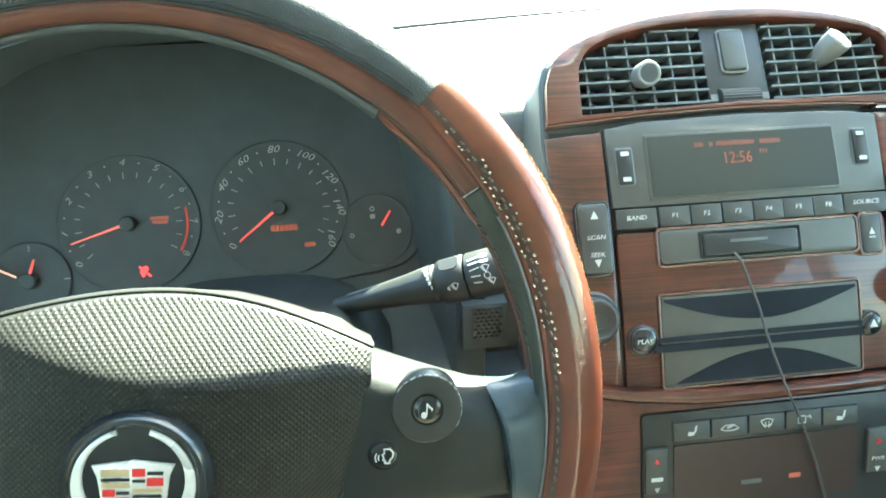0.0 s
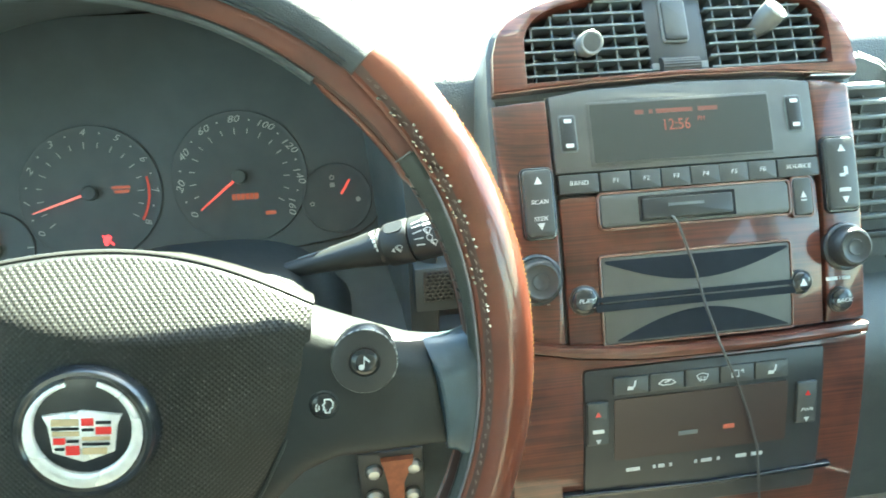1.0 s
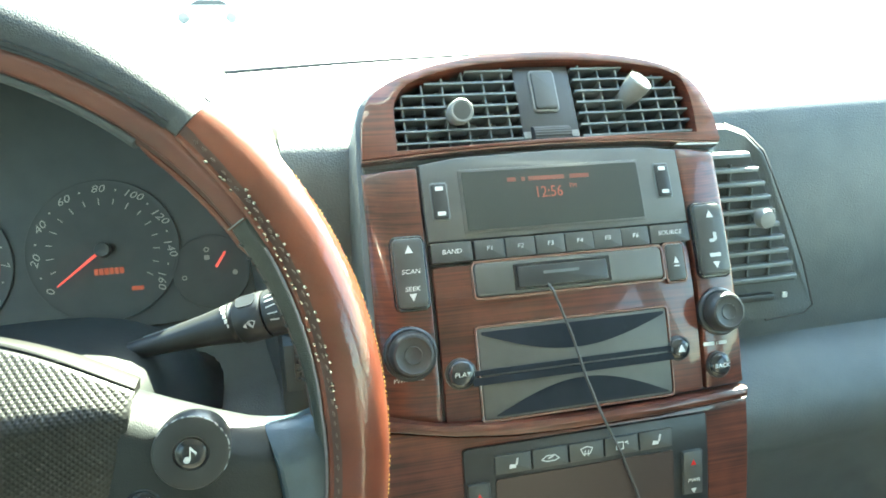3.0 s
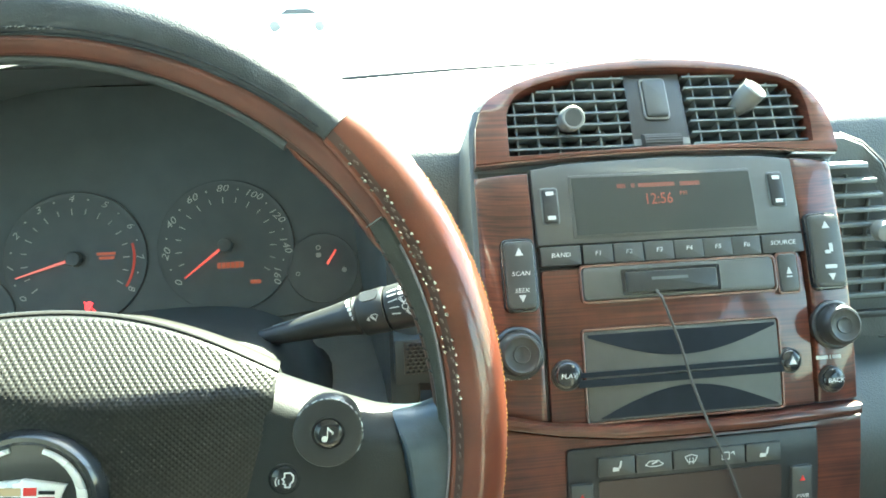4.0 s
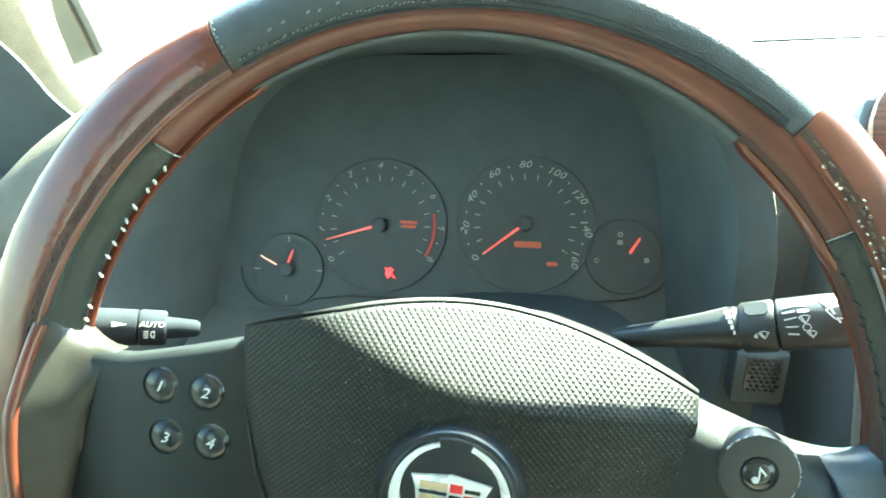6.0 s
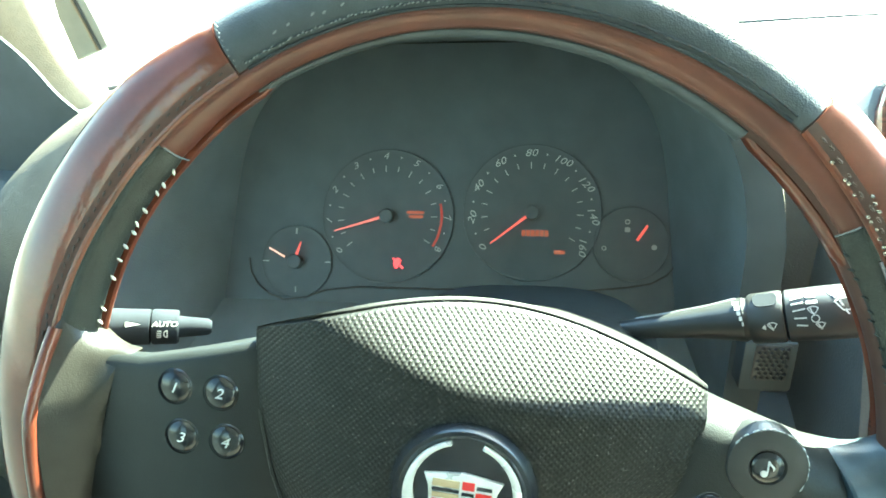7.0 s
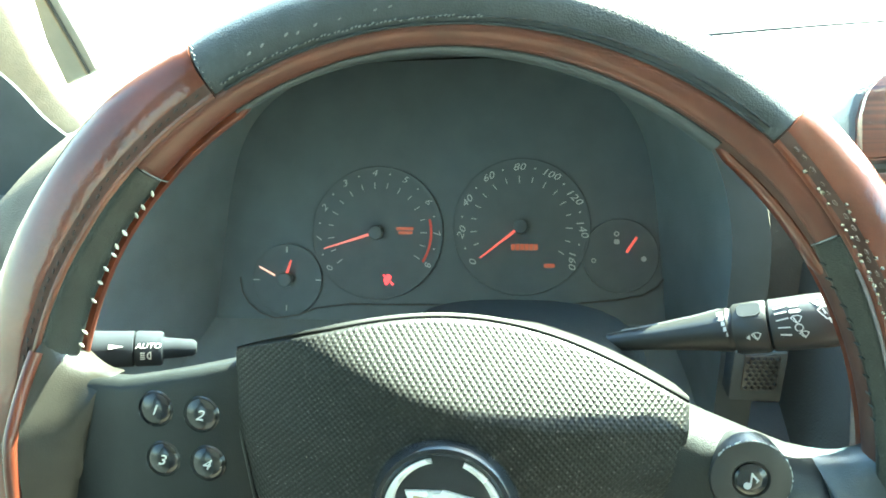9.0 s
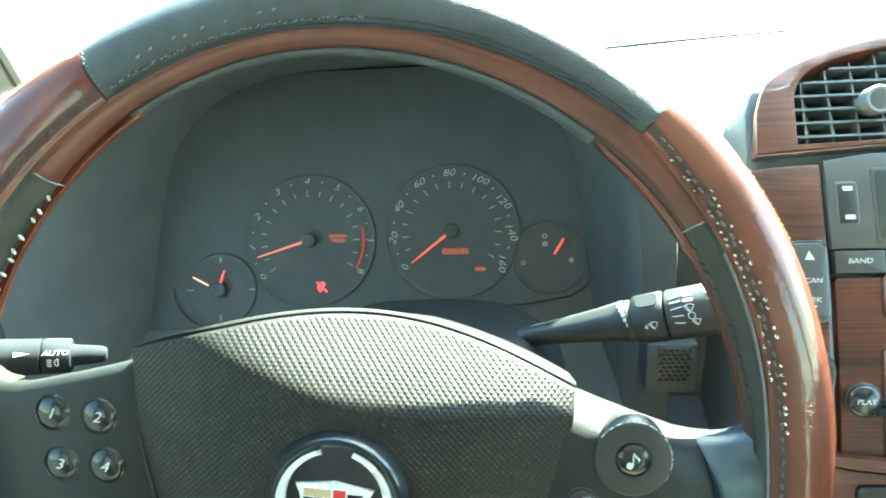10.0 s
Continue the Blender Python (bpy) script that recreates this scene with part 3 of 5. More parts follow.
part("rim", core_mesh(0.90), M_SEAM, wheel, "dark core of the rim", RIM)
part("leather_cover", rim_shell(51.5, 124.5, -150, lambda a: seam_at(a) - 1.5, 1.0, edge=0.05, ends=0.02), M_LEATHER, wheel, "black stitched leather cover", RIM)
part("inner_band", rim_shell(38.5, 139.5, lambda a: seam_at(a) + 1.0, band_end, 0.985, edge=0.05, ends=0.03), M_BANDWOOD, wheel, "reddish-brown wooden inner band", RIM)
part("lining_strip", rim_shell(55.3, 124.5, lambda a: band_end(a) + 7, 206, 0.99, edge=0.06), M_LINING, wheel, "thin grey lining strip", RIM)
for sx, a0, a1, start in ((1, 51.3, -62, 55.0), (-1, 124.7, 242, 122.5)):
    part("wood_grip", rim_shell(a0, a1, -150, lambda a: seam_at(a) - 18, 1.045, edge=0.035, ends=0.04), M_RIMWOOD, wheel, "glossy reddish-brown wooden grip", RIM)
    part("seam_strip", rim_shell(a0, a1, lambda a: seam_at(a) - 19, lambda a: seam_at(a) - 6, 1.0), M_SEAM, wheel, "sunken seam along the grip", RIM)
    part("wood_edge", rim_shell(a0, a1, lambda a: seam_at(a) - 6.5, lambda a: seam_at(a) + 1.5, 1.03, edge=0.03), M_RIMWOOD, wheel, "narrow wooden edge strip", RIM)
    part("inner_wood_strip", rim_shell(start, 34 if sx > 0 else 184, lambda a: max(band_end(a), strip_end(a)) + 8, 212, 0.97 if sx > 0 else 1.07, edge=0.05, ends=0.08), M_RIMWOOD, wheel, "thin wooden strip inside the rim", RIM)
    part("leather_strip", rim_shell(38.3 if sx > 0 else 139.7, a1 if sx > 0 else 186, lambda a: seam_at(a) + 2.0, strip_end, 1.03, edge=0.04, ends=0.03), M_LEATHER_IN, wheel, "black leather lining of the grip", RIM)
    if sx < 0:
        bead = []
        for a in range(170, 241, 2):
            k = min(1.0, (a - 170) / 12)
            r = 0.1815 - 0.0015 * k
            bead.append(Vector((r * math.cos(radians(a)), r * math.sin(radians(a)), 0.017 + 0.0135 * k)))
        part("wood_bead", tube(bead, 0.0030, 12), M_RIMWOOD, wheel, "narrow wooden bead beside the sleeve", RIM)
    tag = [rim_point(38.6 if sx > 0 else 139.3, p, 1.045) for p in np.linspace(seam_at(38.5) + 4 if sx > 0 else 134, 145 if sx > 0 else 178, 8)]
    part("strip_end", tube(tag, 0.0004, 6), M_GLINT, wheel, "pale turned edge of the leather lining", RIM)
for d, r in ((-1.5, 0.0007), (-9.5, 0.0005)):
    part("seam_ridge", tube([rim_point(a, seam_at(a) + d, 0.995) for a in range(53, 124)], r, 8), M_RIDGE, wheel, "raised leather seam", RIM)
thread_row(stitches(88, 123, lambda a: seam_at(a) - 9.5, 1.03, 0.55, 0.0017, 0.0010, cross=0.5, gaps=0.12), M_GLINT, "row of glossy waxed stitches")
thread_row(stitches(53, 88, lambda a: seam_at(a) - 9.5, 1.02, 0.8, 0.0019, 0.0008, gaps=0.2), M_THREAD_D, "row of dark stitches")
thread_row(stitches(98, 121, lambda a: seam_at(a) - 24, 1.045, 2.2, 0.0026, 0.0012, cross=0.4, gaps=0.3), M_GLINT, "sparse glossy stitches on the upper seam")
bm = bmesh.new()
for i in range(14):
    bmesh.ops.create_icosphere(bm, subdivisions=1, radius=0.0005, matrix=Matrix.Translation(rim_point(124.0 + 0.2 * (i % 2), 34 + 6.4 * i, 1.03)))
thread_row(bm, M_GLINT, "fine stitches along the cover's end")
for a0, a1 in ((50, -60), (126, 240)):
    thread_row(stitches(a0, a1, lambda a: seam_at(a) - 12.5, 1.02, 1.5, 0.0034, 0.0013, cross=0.12), M_STITCH if a0 < 90 else M_THREAD_D, "twisted brown lacing along the grip" if a0 < 90 else "dark lacing along the grip")
# waxed lacing that stands proud on both sides of the seam, and the yellow thread along the grip's outer edge
for d, a0, a1, step in ((-6.0, 47, 17, 1.0), (-18.5, 42, 10, 1.15)):
    thread_row(stitches(a0, a1, lambda a: seam_at(a) + d, 1.045, step, 0.0026, 0.0018, cross=0.25, gaps=0.28), M_BEAD, "shiny beads of waxed lacing")
thread_row(stitches(40, -50, 8, 1.046, 0.6, 0.0016, 0.0007, gaps=0.15), M_YELLOW, "fine row of yellow stitches")
part("piping", tube([rim_point(a, seam_at(a) + 2.6, 1.045) for a in np.linspace(34, -58, 60)], 0.0007, 8), M_PIPING, wheel, "pale grey piping along the grip", RIM)
thread_row(stitches(37, 14, lambda a: strip_end(a) - 3, 1.04, 1.9, 0.0036, 0.0012, cross=1.2), M_LEATHER_IN, "dark lacing threads")
# left lacing: highlights on dark loops, painted pale
thread_row(stitches(140.5, 170, lambda a: strip_end(a) - 5, 1.05, 2.3, 0.0056, 0.0019, cross=1.4, gaps=0.05), M_GLINT_LOOP, "black lacing loops with their glints put in as pale colour")


PX = 0.004


def pad_side(y):
    return float(np.interp(y, [-0.085, -0.06, -0.04, -0.015, 0.02, 0.055, 0.08], [0.046, 0.060, 0.071, 0.082, 0.092, 0.0945, 0.0945]))


CREASE = ([-0.095, -0.072, -0.052, -0.031, -0.0145, 0.004, 0.026, 0.048, 0.069, 0.0945], [0.064, 0.062, 0.059, 0.052, 0.046, 0.0415, 0.0395, 0.0395, 0.0415, 0.0415])


def pad_mesh():
    """The crowned airbag cover with its diamond knurling and smooth rolled top edge."""
    nx, ny = 520, 420
    u = np.linspace(-1, 1, nx + 1)[None, :].repeat(ny + 1, 0)
    w = np.linspace(0, 1, ny + 1)[:, None].repeat(nx + 1, 1)
    y0 = -0.085
    side = lambda y: np.interp(y, [-0.085, -0.06, -0.04, -0.015, 0.02, 0.055, 0.08], [0.046, 0.060, 0.071, 0.082, 0.092, 0.0945, 0.0945])
    top = lambda x: 0.0490 + 0.0225 * (1 - (np.abs(x - PX) / 0.094) ** 2.0)
    x = PX + u * 0.0945
    y = y0 + (top(x) - y0) * w
    x = PX + u * side(y)
    y = y0 + (top(x) - y0) * w
    h = 0.036 - 0.016 * u * u - 0.003 * u ** 6
    k = np.maximum(0, y - np.polyval(np.polyfit(*CREASE, 4), x) + 0.004)
    soft = np.where(u < 0, 0.005 + 0.006 * u * u, 0.005)
    h -= 1.15 * k * k / (k + soft)
    h -= 0.010 * np.maximum(0, (0.35 - w) / 0.35) ** 2
    d = top(x) - y
    lip = 0.0021 * np.clip((u + 1.0) / 0.45, 0.25, 1)
    h -= 0.0011 * np.exp(-((d - lip) / 0.0005) ** 2)
    h -= 0.12 * np.maximum(0, lip - 0.0003 - d) ** 2 / 0.0027
    p = 0.0027
    a, b = (x + y) / p, (x - y) / p
    bumps = 0.5 - np.maximum(np.abs((a % 1) - 0.5), np.abs((b % 1) - 0.5))
    flatten = np.clip((1 - np.abs(u)) * 0.0965 / 0.0025, 0, 1) * np.clip((d - lip - 0.0005) / 0.0008, 0, 1)
    h += (0.0009 + np.clip(k / 0.010, 0, 1) * np.interp(u, [-0.8, -0.3], [0.0002, 0.0009])) * bumps * flatten
    bm = bmesh.new()
    grid = [[bm.verts.new(c) for c in zip(rx, ry, rh)] for rx, ry, rh in zip(x.tolist(), y.tolist(), h.tolist())]
    for r0, r1 in zip(grid, grid[1:]):
        for i in range(nx):
            bm.faces.new((r0[i], r0[i + 1], r1[i + 1], r1[i]))
    rim = grid[0] + [grid[j][nx] for j in range(1, ny + 1)] + grid[ny][nx - 1::-1] + [grid[j][0] for j in range(ny - 1, 0, -1)]
    low = [bm.verts.new((v.co.x * 0.985, v.co.y - (0.001 + 0.009 * min(1.0, max(0.0, 0.4 - v.co.x / 0.09))) * (v.co.y > 0), -0.012)) for v in rim]
    for i in range(len(rim)):
        j = (i + 1) % len(rim)
        bm.faces.new((rim[i], low[i], low[j], rim[j]))
    return bm


part("airbag_cover", pad_mesh(), M_PAD, wheel, "grey diamond-knurled airbag cover", angle=60)


def shoulder(yy, y1, drop, wide):
    """Roll of the spoke's top edge away from the driver."""
    k = max(0.0, yy - (y1 - wide))
    return drop * k * k / (k + 0.004)


SEAM_X = ([-0.03, -0.022, -0.004, 0.015, 0.027, 0.04], [0.1625, 0.162, 0.1602, 0.156, 0.150, 0.1485])


def spoke(sx):
    lift = 0.003 if sx > 0 else 0.0
    rings = []
    for x, y0, y1, zc, th in ((0.070, -0.062, 0.047, 0.000, 0.012), (0.082, -0.048, 0.0445, 0.003, 0.013), (0.094, -0.034, 0.0415, 0.006, 0.013), (0.110, -0.026, 0.0365, 0.007, 0.0125), (0.127, -0.0245, 0.0315, 0.007, 0.012), (0.143, -0.0235, 0.0268, 0.005, 0.0115), (0.168, -0.023, 0.0235, 0.001, 0.010)):
        y1 += lift + (0.0035 if sx > 0 and x < 0.09 else 0.0)
        if sx < 0:
            zc, th = zc + 0.5 * th, 0.5 * th
            y0 -= 0.025 if x > 0.1 else 0.012
        ring = []
        for k in range(64):
            a = 2 * math.pi * k / 64
            c, s = math.cos(a), math.sin(a)
            yy = (y0 + y1) / 2 + (y1 - y0) / 2 * math.copysign(abs(c) ** (0.4 if sx > 0 else 0.22), c)
            zz = zc + th * math.copysign(abs(s) ** (0.5 if sx > 0 else 0.3), s)
            ring.append((sx * x, yy, zz - shoulder(yy, y1, 0.9, 0.014 if sx > 0 else 0.004)))
        rings.append(ring)
    return loft(rings)


def sleeve(sx):
    lift = 0.003 if sx > 0 else 0.0
    rings = []
    for x, y0, y1, zc, th in ((0.1495, -0.0250, 0.0258, 0.0040, 0.0122), (0.151, -0.0255, 0.0262, 0.004, 0.0128), (0.158, -0.027, 0.0262, 0.0025, 0.0130), (0.164, -0.031, 0.0272, 0.001, 0.0130), (0.170, -0.038, 0.0300, 0.0, 0.0130), (0.176, -0.048, 0.0350, 0.0, 0.0128), (0.181, -0.056, 0.044, 0.0, 0.0125), (0.184, -0.062, 0.056, 0.0, 0.012), (0.190, -0.066, 0.066, 0.0, 0.010)):
        y1 += lift
        if sx < 0 and x > 0.155:
            y0 -= 0.035
        ring = []
        for k in range(56):
            a = 2 * math.pi * k / 56
            c, s = math.cos(a), math.sin(a)
            yy = (y0 + y1) / 2 + (y1 - y0) / 2 * math.copysign(abs(c) ** (0.55 if sx > 0 else 0.8), c)
            fade = 1 - min(1.0, max(0.0, (x - 0.152) / 0.03))
            zz = zc + th * (1.0 if sx > 0 else float(np.interp(x, [0.1495, 0.151, 0.158, 0.164, 0.174, 0.183, 0.19], [0.55, 0.85, 1.3, 1.5, 1.6, 1.35, 1.1]))) * math.copysign(abs(s) ** (0.65 if sx > 0 else 0.85), s) - shoulder(yy, y1, 0.9, 0.014 if sx > 0 else 0.007) * fade
            if sx < 0 and s > 0:                         # the worn side slopes up from the spoke to the wooden bead
                zf = float(np.interp(x, [0.1495, 0.152, 0.160, 0.181, 0.190], [0.0130, 0.0165, 0.0205, 0.0300, 0.0240])) - 0.30 * max(0.0, yy - 0.002) * min(1.0, (x - 0.1495) / 0.01)
                zz = zc + (zf - zc) * abs(s) ** 0.5
            shift = (float(np.interp(yy, *SEAM_X)) - 0.149) * fade
            back = 0.35 * max(0.0, x - 0.168) * (max(0.0, abs(yy) - 0.03) / 0.03) ** 1.5
            ring.append((sx * (x + shift - back), yy, zz + 0.0008 * fade))
        rings.append(ring)
    return loft(rings)


for sx in (1, -1):
    part("spoke", spoke(sx), M_SPOKE, wheel, "dark grey plastic spoke")
    # right sleeve: its blue is a painted reflection
    part("leather_sleeve", sleeve(sx), M_SLEEVE if sx < 0 else M_SLEEVE_REFL, wheel, "worn dark leather sleeve where spoke meets rim" if sx < 0 else "dark leather sleeve where spoke meets rim, blue reflection in its colour")
part("hub", lathe([(0, -0.06), (0.045, -0.06), (0.052, -0.03), (0.055, -0.012), (0.05, 0.0), (0, 0.0)], 40), M_BLACK, wheel)

emblem = part("emblem", lathe([(0, 0.0395), (0.0238, 0.0395), (0.0252, 0.0405), (0.0270, 0.0405), (0.0287, 0.038), (0.0296, 0.034), (0.0296, 0.02)], 64, 0.0062, 0.0), M_GLOSS, wheel, "round black badge with silver wreath and coloured shield")

# ---- centre stack ----
stack = thing("centre_stack", pose(CX, 0.16, 0.86), "wood-trimmed centre stack with radio, vents and climate panel", "centre console")
def rounded_line(pts, n=2):
    """An open line with its corners cut round, ends kept."""
    for _ in range(n):
        out = [pts[0]]
        for (ax, ay), (bx, by) in zip(pts, pts[1:]):
            out += [(0.75 * ax + 0.25 * bx, 0.75 * ay + 0.25 * by), (0.25 * ax + 0.75 * bx, 0.25 * ay + 0.75 * by)]
        pts = out + [pts[-1]]
    return pts


body_out = [(0.196, 0.80), (0.455, 0.80), (0.457, 1.0), (0.459, 1.10), (0.461, 1.152), (0.460, 1.170), (0.455, 1.187), (0.439, 1.202), (0.404, 1.210), (0.360, 1.2145), (0.317, 1.2145), (0.275, 1.211), (0.234, 1.202), (0.209, 1.190), (0.203, 1.175), (0.201, 1.152), (0.199, 1.10), (0.197, 1.0)]
body_out = body_out[:4] + rounded_line(body_out[4:-3]) + body_out[-3:]
vent_hole = [(0.2240, 1.1575), (0.331, 1.1605), (0.4435, 1.1600)] + rounded_line([(0.4445, 1.172), (0.4445, 1.186), (0.4390, 1.1985), (0.405, 1.2055), (0.360, 1.2090), (0.317, 1.2090), (0.275, 1.2060), (0.237, 1.1980), (0.2252, 1.186), (0.2245, 1.172)])
wpart("housing", splate([(CX + (x - CX) * 1.03, z + (0.003 if z > 1.15 else 0)) for x, z in body_out], -0.13, -0.006, holes=[vent_hole], bevel=0.0035), M_DASH, stack, "dark grey plastic housing")

def outline_strip(pts, w, closed=True):
    """A flat line of width w along points in x, y."""
    n = len(pts)
    out = []
    for i in range(n if closed else n - 1):
        a, b = Vector((*pts[i], 0)), Vector((*pts[(i + 1) % n], 0))
        d = (b - a).normalized()
        s = Vector((-d.y, d.x, 0)) * w / 2
        e = d * w * 0.3
        out.append(flat([tuple((a - e + s).xy), tuple((a - e - s).xy), tuple((b + e - s).xy), tuple((b + e + s).xy)], 0.0, 0.00025))
    return merge(*out)


# ---- steering wheel: badge, buttons and knobs ----
EX, EY = 0.0062, 0.0
angles = [106 + 328 * i / 64 for i in range(65)]
outer = [(EX + 0.0233 * math.cos(radians(a)), EY + 0.0233 * math.sin(radians(a))) for a in angles]
inner = [(EX + (0.0192 + 0.0024 * math.sin(radians(a))) * math.cos(radians(a)), EY + (0.0192 + 0.0024 * math.sin(radians(a))) * math.sin(radians(a))) for a in angles]
ring = outer + inner[::-1]
part("wreath", flat(ring, 0.039, 0.0412, bevel=0.0006), M_SILVERW, emblem, "silver open ring")
shield = part("shield", flat([(a + EX - 0.001, b) for a, b in [(-0.0145, 0.0085 + EY), (0.001, 0.0105 + EY), (0.0165, 0.0085 + EY), (0.0145, 0.004 + EY), (0.0130, -0.0075 + EY), (0.001, -0.0118 + EY), (-0.0110, -0.0075 + EY), (-0.0125, 0.004 + EY)]], 0.039, 0.0410, bevel=0.0005), M_SILVERW, emblem, "silver shield with coloured fields")
fields = [(-0.0108, 0.0042, -0.0002, 0.0072, M_TAN), (-0.0108, 0.0024, -0.0002, 0.0036, M_GLOSS), (-0.0106, -0.0002, -0.0002, 0.0018, M_TAN),
          (0.0008, 0.0042, 0.0056, 0.0074, M_RED), (0.0064, 0.0048, 0.0124, 0.0062, M_GLOSS), (0.0008, 0.0018, 0.0056, 0.0030, M_GLOSS), (0.0062, 0.0004, 0.0124, 0.0036, M_RED),
          (-0.0104, -0.0038, -0.0058, -0.0010, M_RED), (-0.0052, -0.0030, -0.0004, -0.0018, M_GLOSS), (-0.0100, -0.0064, -0.0062, -0.0052, M_GLOSS), (-0.0056, -0.0084, -0.0004, -0.0044, M_RED),
          (0.0008, -0.0022, 0.0118, -0.0006, M_TAN), (0.0008, -0.0044, 0.0116, -0.0032, M_GLOSS), (0.0008, -0.0082, 0.0104, -0.0054, M_TAN)]
for x0, y0, x1, y1, m in fields:
    x0, x1 = x0 + EX - 0.001, x1 + EX - 0.001
    part("enamel_field", flat([(x0, y0 + EY), (x1, y0 + EY), (x1, y1 + EY), (x0, y1 + EY)], 0.0405, 0.0414), m, shield)

for n, x, y in (("1", -0.1240, 0.0179), ("2", -0.1032, 0.0182), ("3", -0.1195, -0.0041), ("4", -0.0992, -0.0032)):
    b = part("preset_button", lathe([(0.0083, 0.012), (0.0083, 0.0190), (0.0077, 0.0197), (0.0072, 0.0190), (0.0068, 0.0196), (0.0055, 0.0203), (0.003, 0.0207), (0, 0.0208)], 32, x, y), M_GLOSS, wheel, "round glossy black numbered button")
    part("numeral", lettering(n, 0.0066, x, y, 0.0209, shear=0.3, squash=1.15), M_WHITE, b)
knob = part("audio_dial", lathe([(0.0154, 0.008), (0.0154, 0.0196), (0.0149, 0.0205), (0.0140, 0.0208), (0.0072, 0.0206), (0.0066, 0.0196), (0.0, 0.0196)], 48, 0.1215, 0.0235), M_BLACK, wheel, "large round black thumb dial")
bm = bmesh.new()
dice = random.Random(5)
for a0, a1, n in ((62, 150, 26), (-30, 22, 12), (20, 60, 5)):
    for _ in range(n):
        a = radians(a0 + (a1 - a0) * dice.random())
        m = Matrix.Translation((0.1215 + 0.0151 * math.cos(a), 0.0235 + 0.0151 * math.sin(a), 0.0199 + 0.0005 * dice.random())) @ pose(0, 0, 0, 0, 0, math.degrees(a) + 90)
        bmesh.ops.create_icosphere(bm, subdivisions=1, radius=0.5, matrix=m @ Matrix.Diagonal((0.0008 + 0.0016 * dice.random(), 0.0007, 0.0009, 1)))
tagged(part("worn_plating", bm, M_SATIN, knob, "worn bright flecks on the dial's edge"), kind="stuff")
part("dial_button", lathe([(0.0062, 0.0190), (0.0061, 0.0206), (0.0050, 0.0212), (0.003, 0.0214), (0, 0.0214)], 32, 0.1215, 0.0235), M_GLOSS, knob, "glossy black centre button")
note = merge(flat(disc(0.1200, 0.0208, 0.0017, 16), 0.0214, 0.0219), flat([(0.1212, 0.0208), (0.1218, 0.0208), (0.1218, 0.0275), (0.1212, 0.0275)], 0.0214, 0.0219), flat([(0.1218, 0.0275), (0.1218, 0.0260), (0.1242, 0.0240), (0.1240, 0.0228), (0.1250, 0.0245), (0.1230, 0.0262)], 0.0214, 0.0219))
warp(note, lambda c: Vector((0.1215 + (c.x - 0.1218) * 0.78, 0.0235 + (c.y - 0.0238) * 0.78, c.z)))
part("note_symbol", note, M_WHITE, knob, smooth=False)
vb = part("voice_button", lathe([(0.0072, 0.010), (0.0072, 0.0190), (0.0066, 0.0196), (0.0061, 0.0190), (0.0056, 0.0198), (0.003, 0.0204), (0, 0.0205)], 32, 0.1034, 0.0026), M_GLOSS, wheel, "round glossy black voice button")
VX, VY = 0.1046, 0.0026
head = [(VX - 0.0012, VY + 0.0030), (VX + 0.0014, VY + 0.0032), (VX + 0.0028, VY + 0.0016), (VX + 0.0026, VY - 0.0006), (VX + 0.0014, VY - 0.0018), (VX + 0.0014, VY - 0.0032), (VX - 0.0008, VY - 0.0032), (VX - 0.0006, VY - 0.0020), (VX - 0.0016, VY - 0.0018), (VX - 0.0012, VY - 0.0006), (VX - 0.0020, VY + 0.0004), (VX - 0.0010, VY + 0.0012)]
part("voice_symbol", merge(outline_strip(head, 0.0006), flat(arcband(VX - 0.0020, VY - 0.0008, 0.0014, 0.0019, 140, 220, 8), 0, 0.00025), flat(arcband(VX - 0.0020, VY - 0.0008, 0.0027, 0.0032, 140, 220, 8), 0, 0.00025)), M_WHITE, vb, m=pose(0, 0, 0.0206), smooth=False)
# seam line where the cover meets the spokes
for sx in (1, -1):
    part("seam", tube([(PX + sx * (pad_side(y) + 0.0006), y, 0.0165) for y in (-0.06, -0.04, -0.015, 0.005, 0.02, 0.032)], 0.0007, 6), M_BLACK, wheel)

# ---- steering column ----
column = thing("steering_column", pose(-0.02, 0.2, 0.95), "dark plastic steering column shroud with two stalks", "steering column")
rings = []
for y, hw, top, bot in ((0.095, 0.050, 1.070, 0.985), (0.105, 0.064, 1.080, 0.972), (0.13, 0.074, 1.084, 0.962), (0.20, 0.082, 1.078, 0.945), (0.235, 0.084, 1.055, 0.935), (0.27, 0.086, 1.018, 0.93), (0.40, 0.088, 0.95, 0.90)):
    ring = []
    for k in range(36):
        t = 2 * math.pi * k / 36
        c, q = math.cos(t), math.sin(t)
        ring.append((0.008 + hw * math.copysign(abs(c) ** 0.7, c), y, (top + bot) / 2 + (top - bot) / 2 * math.copysign(abs(q) ** 0.7, q)))
    rings.append(ring)
wpart("shroud", loft(rings), M_SPOKE, column)


def stalk_frame(a, b, up):
    x = (Vector(b) - Vector(a)).normalized()
    z = (Vector(up) - x * x.dot(Vector(up))).normalized()
    return Matrix.Translation(a) @ Matrix((x, z.cross(x), z)).transposed().to_4x4()


def turned(profile, n=28, squash=1.0):
    """A turned body along x: profile of (x, radius)."""
    return loft([[(x, r * math.cos(2 * math.pi * k / n) * squash, r * math.sin(2 * math.pi * k / n)) for k in range(n)] for x, r in profile])


def wrapped(bm, r):
    return warp(bm, lambda c: Vector((c.x, (r + c.z) * math.sin(c.y / r), (r + c.z) * math.cos(c.y / r))))


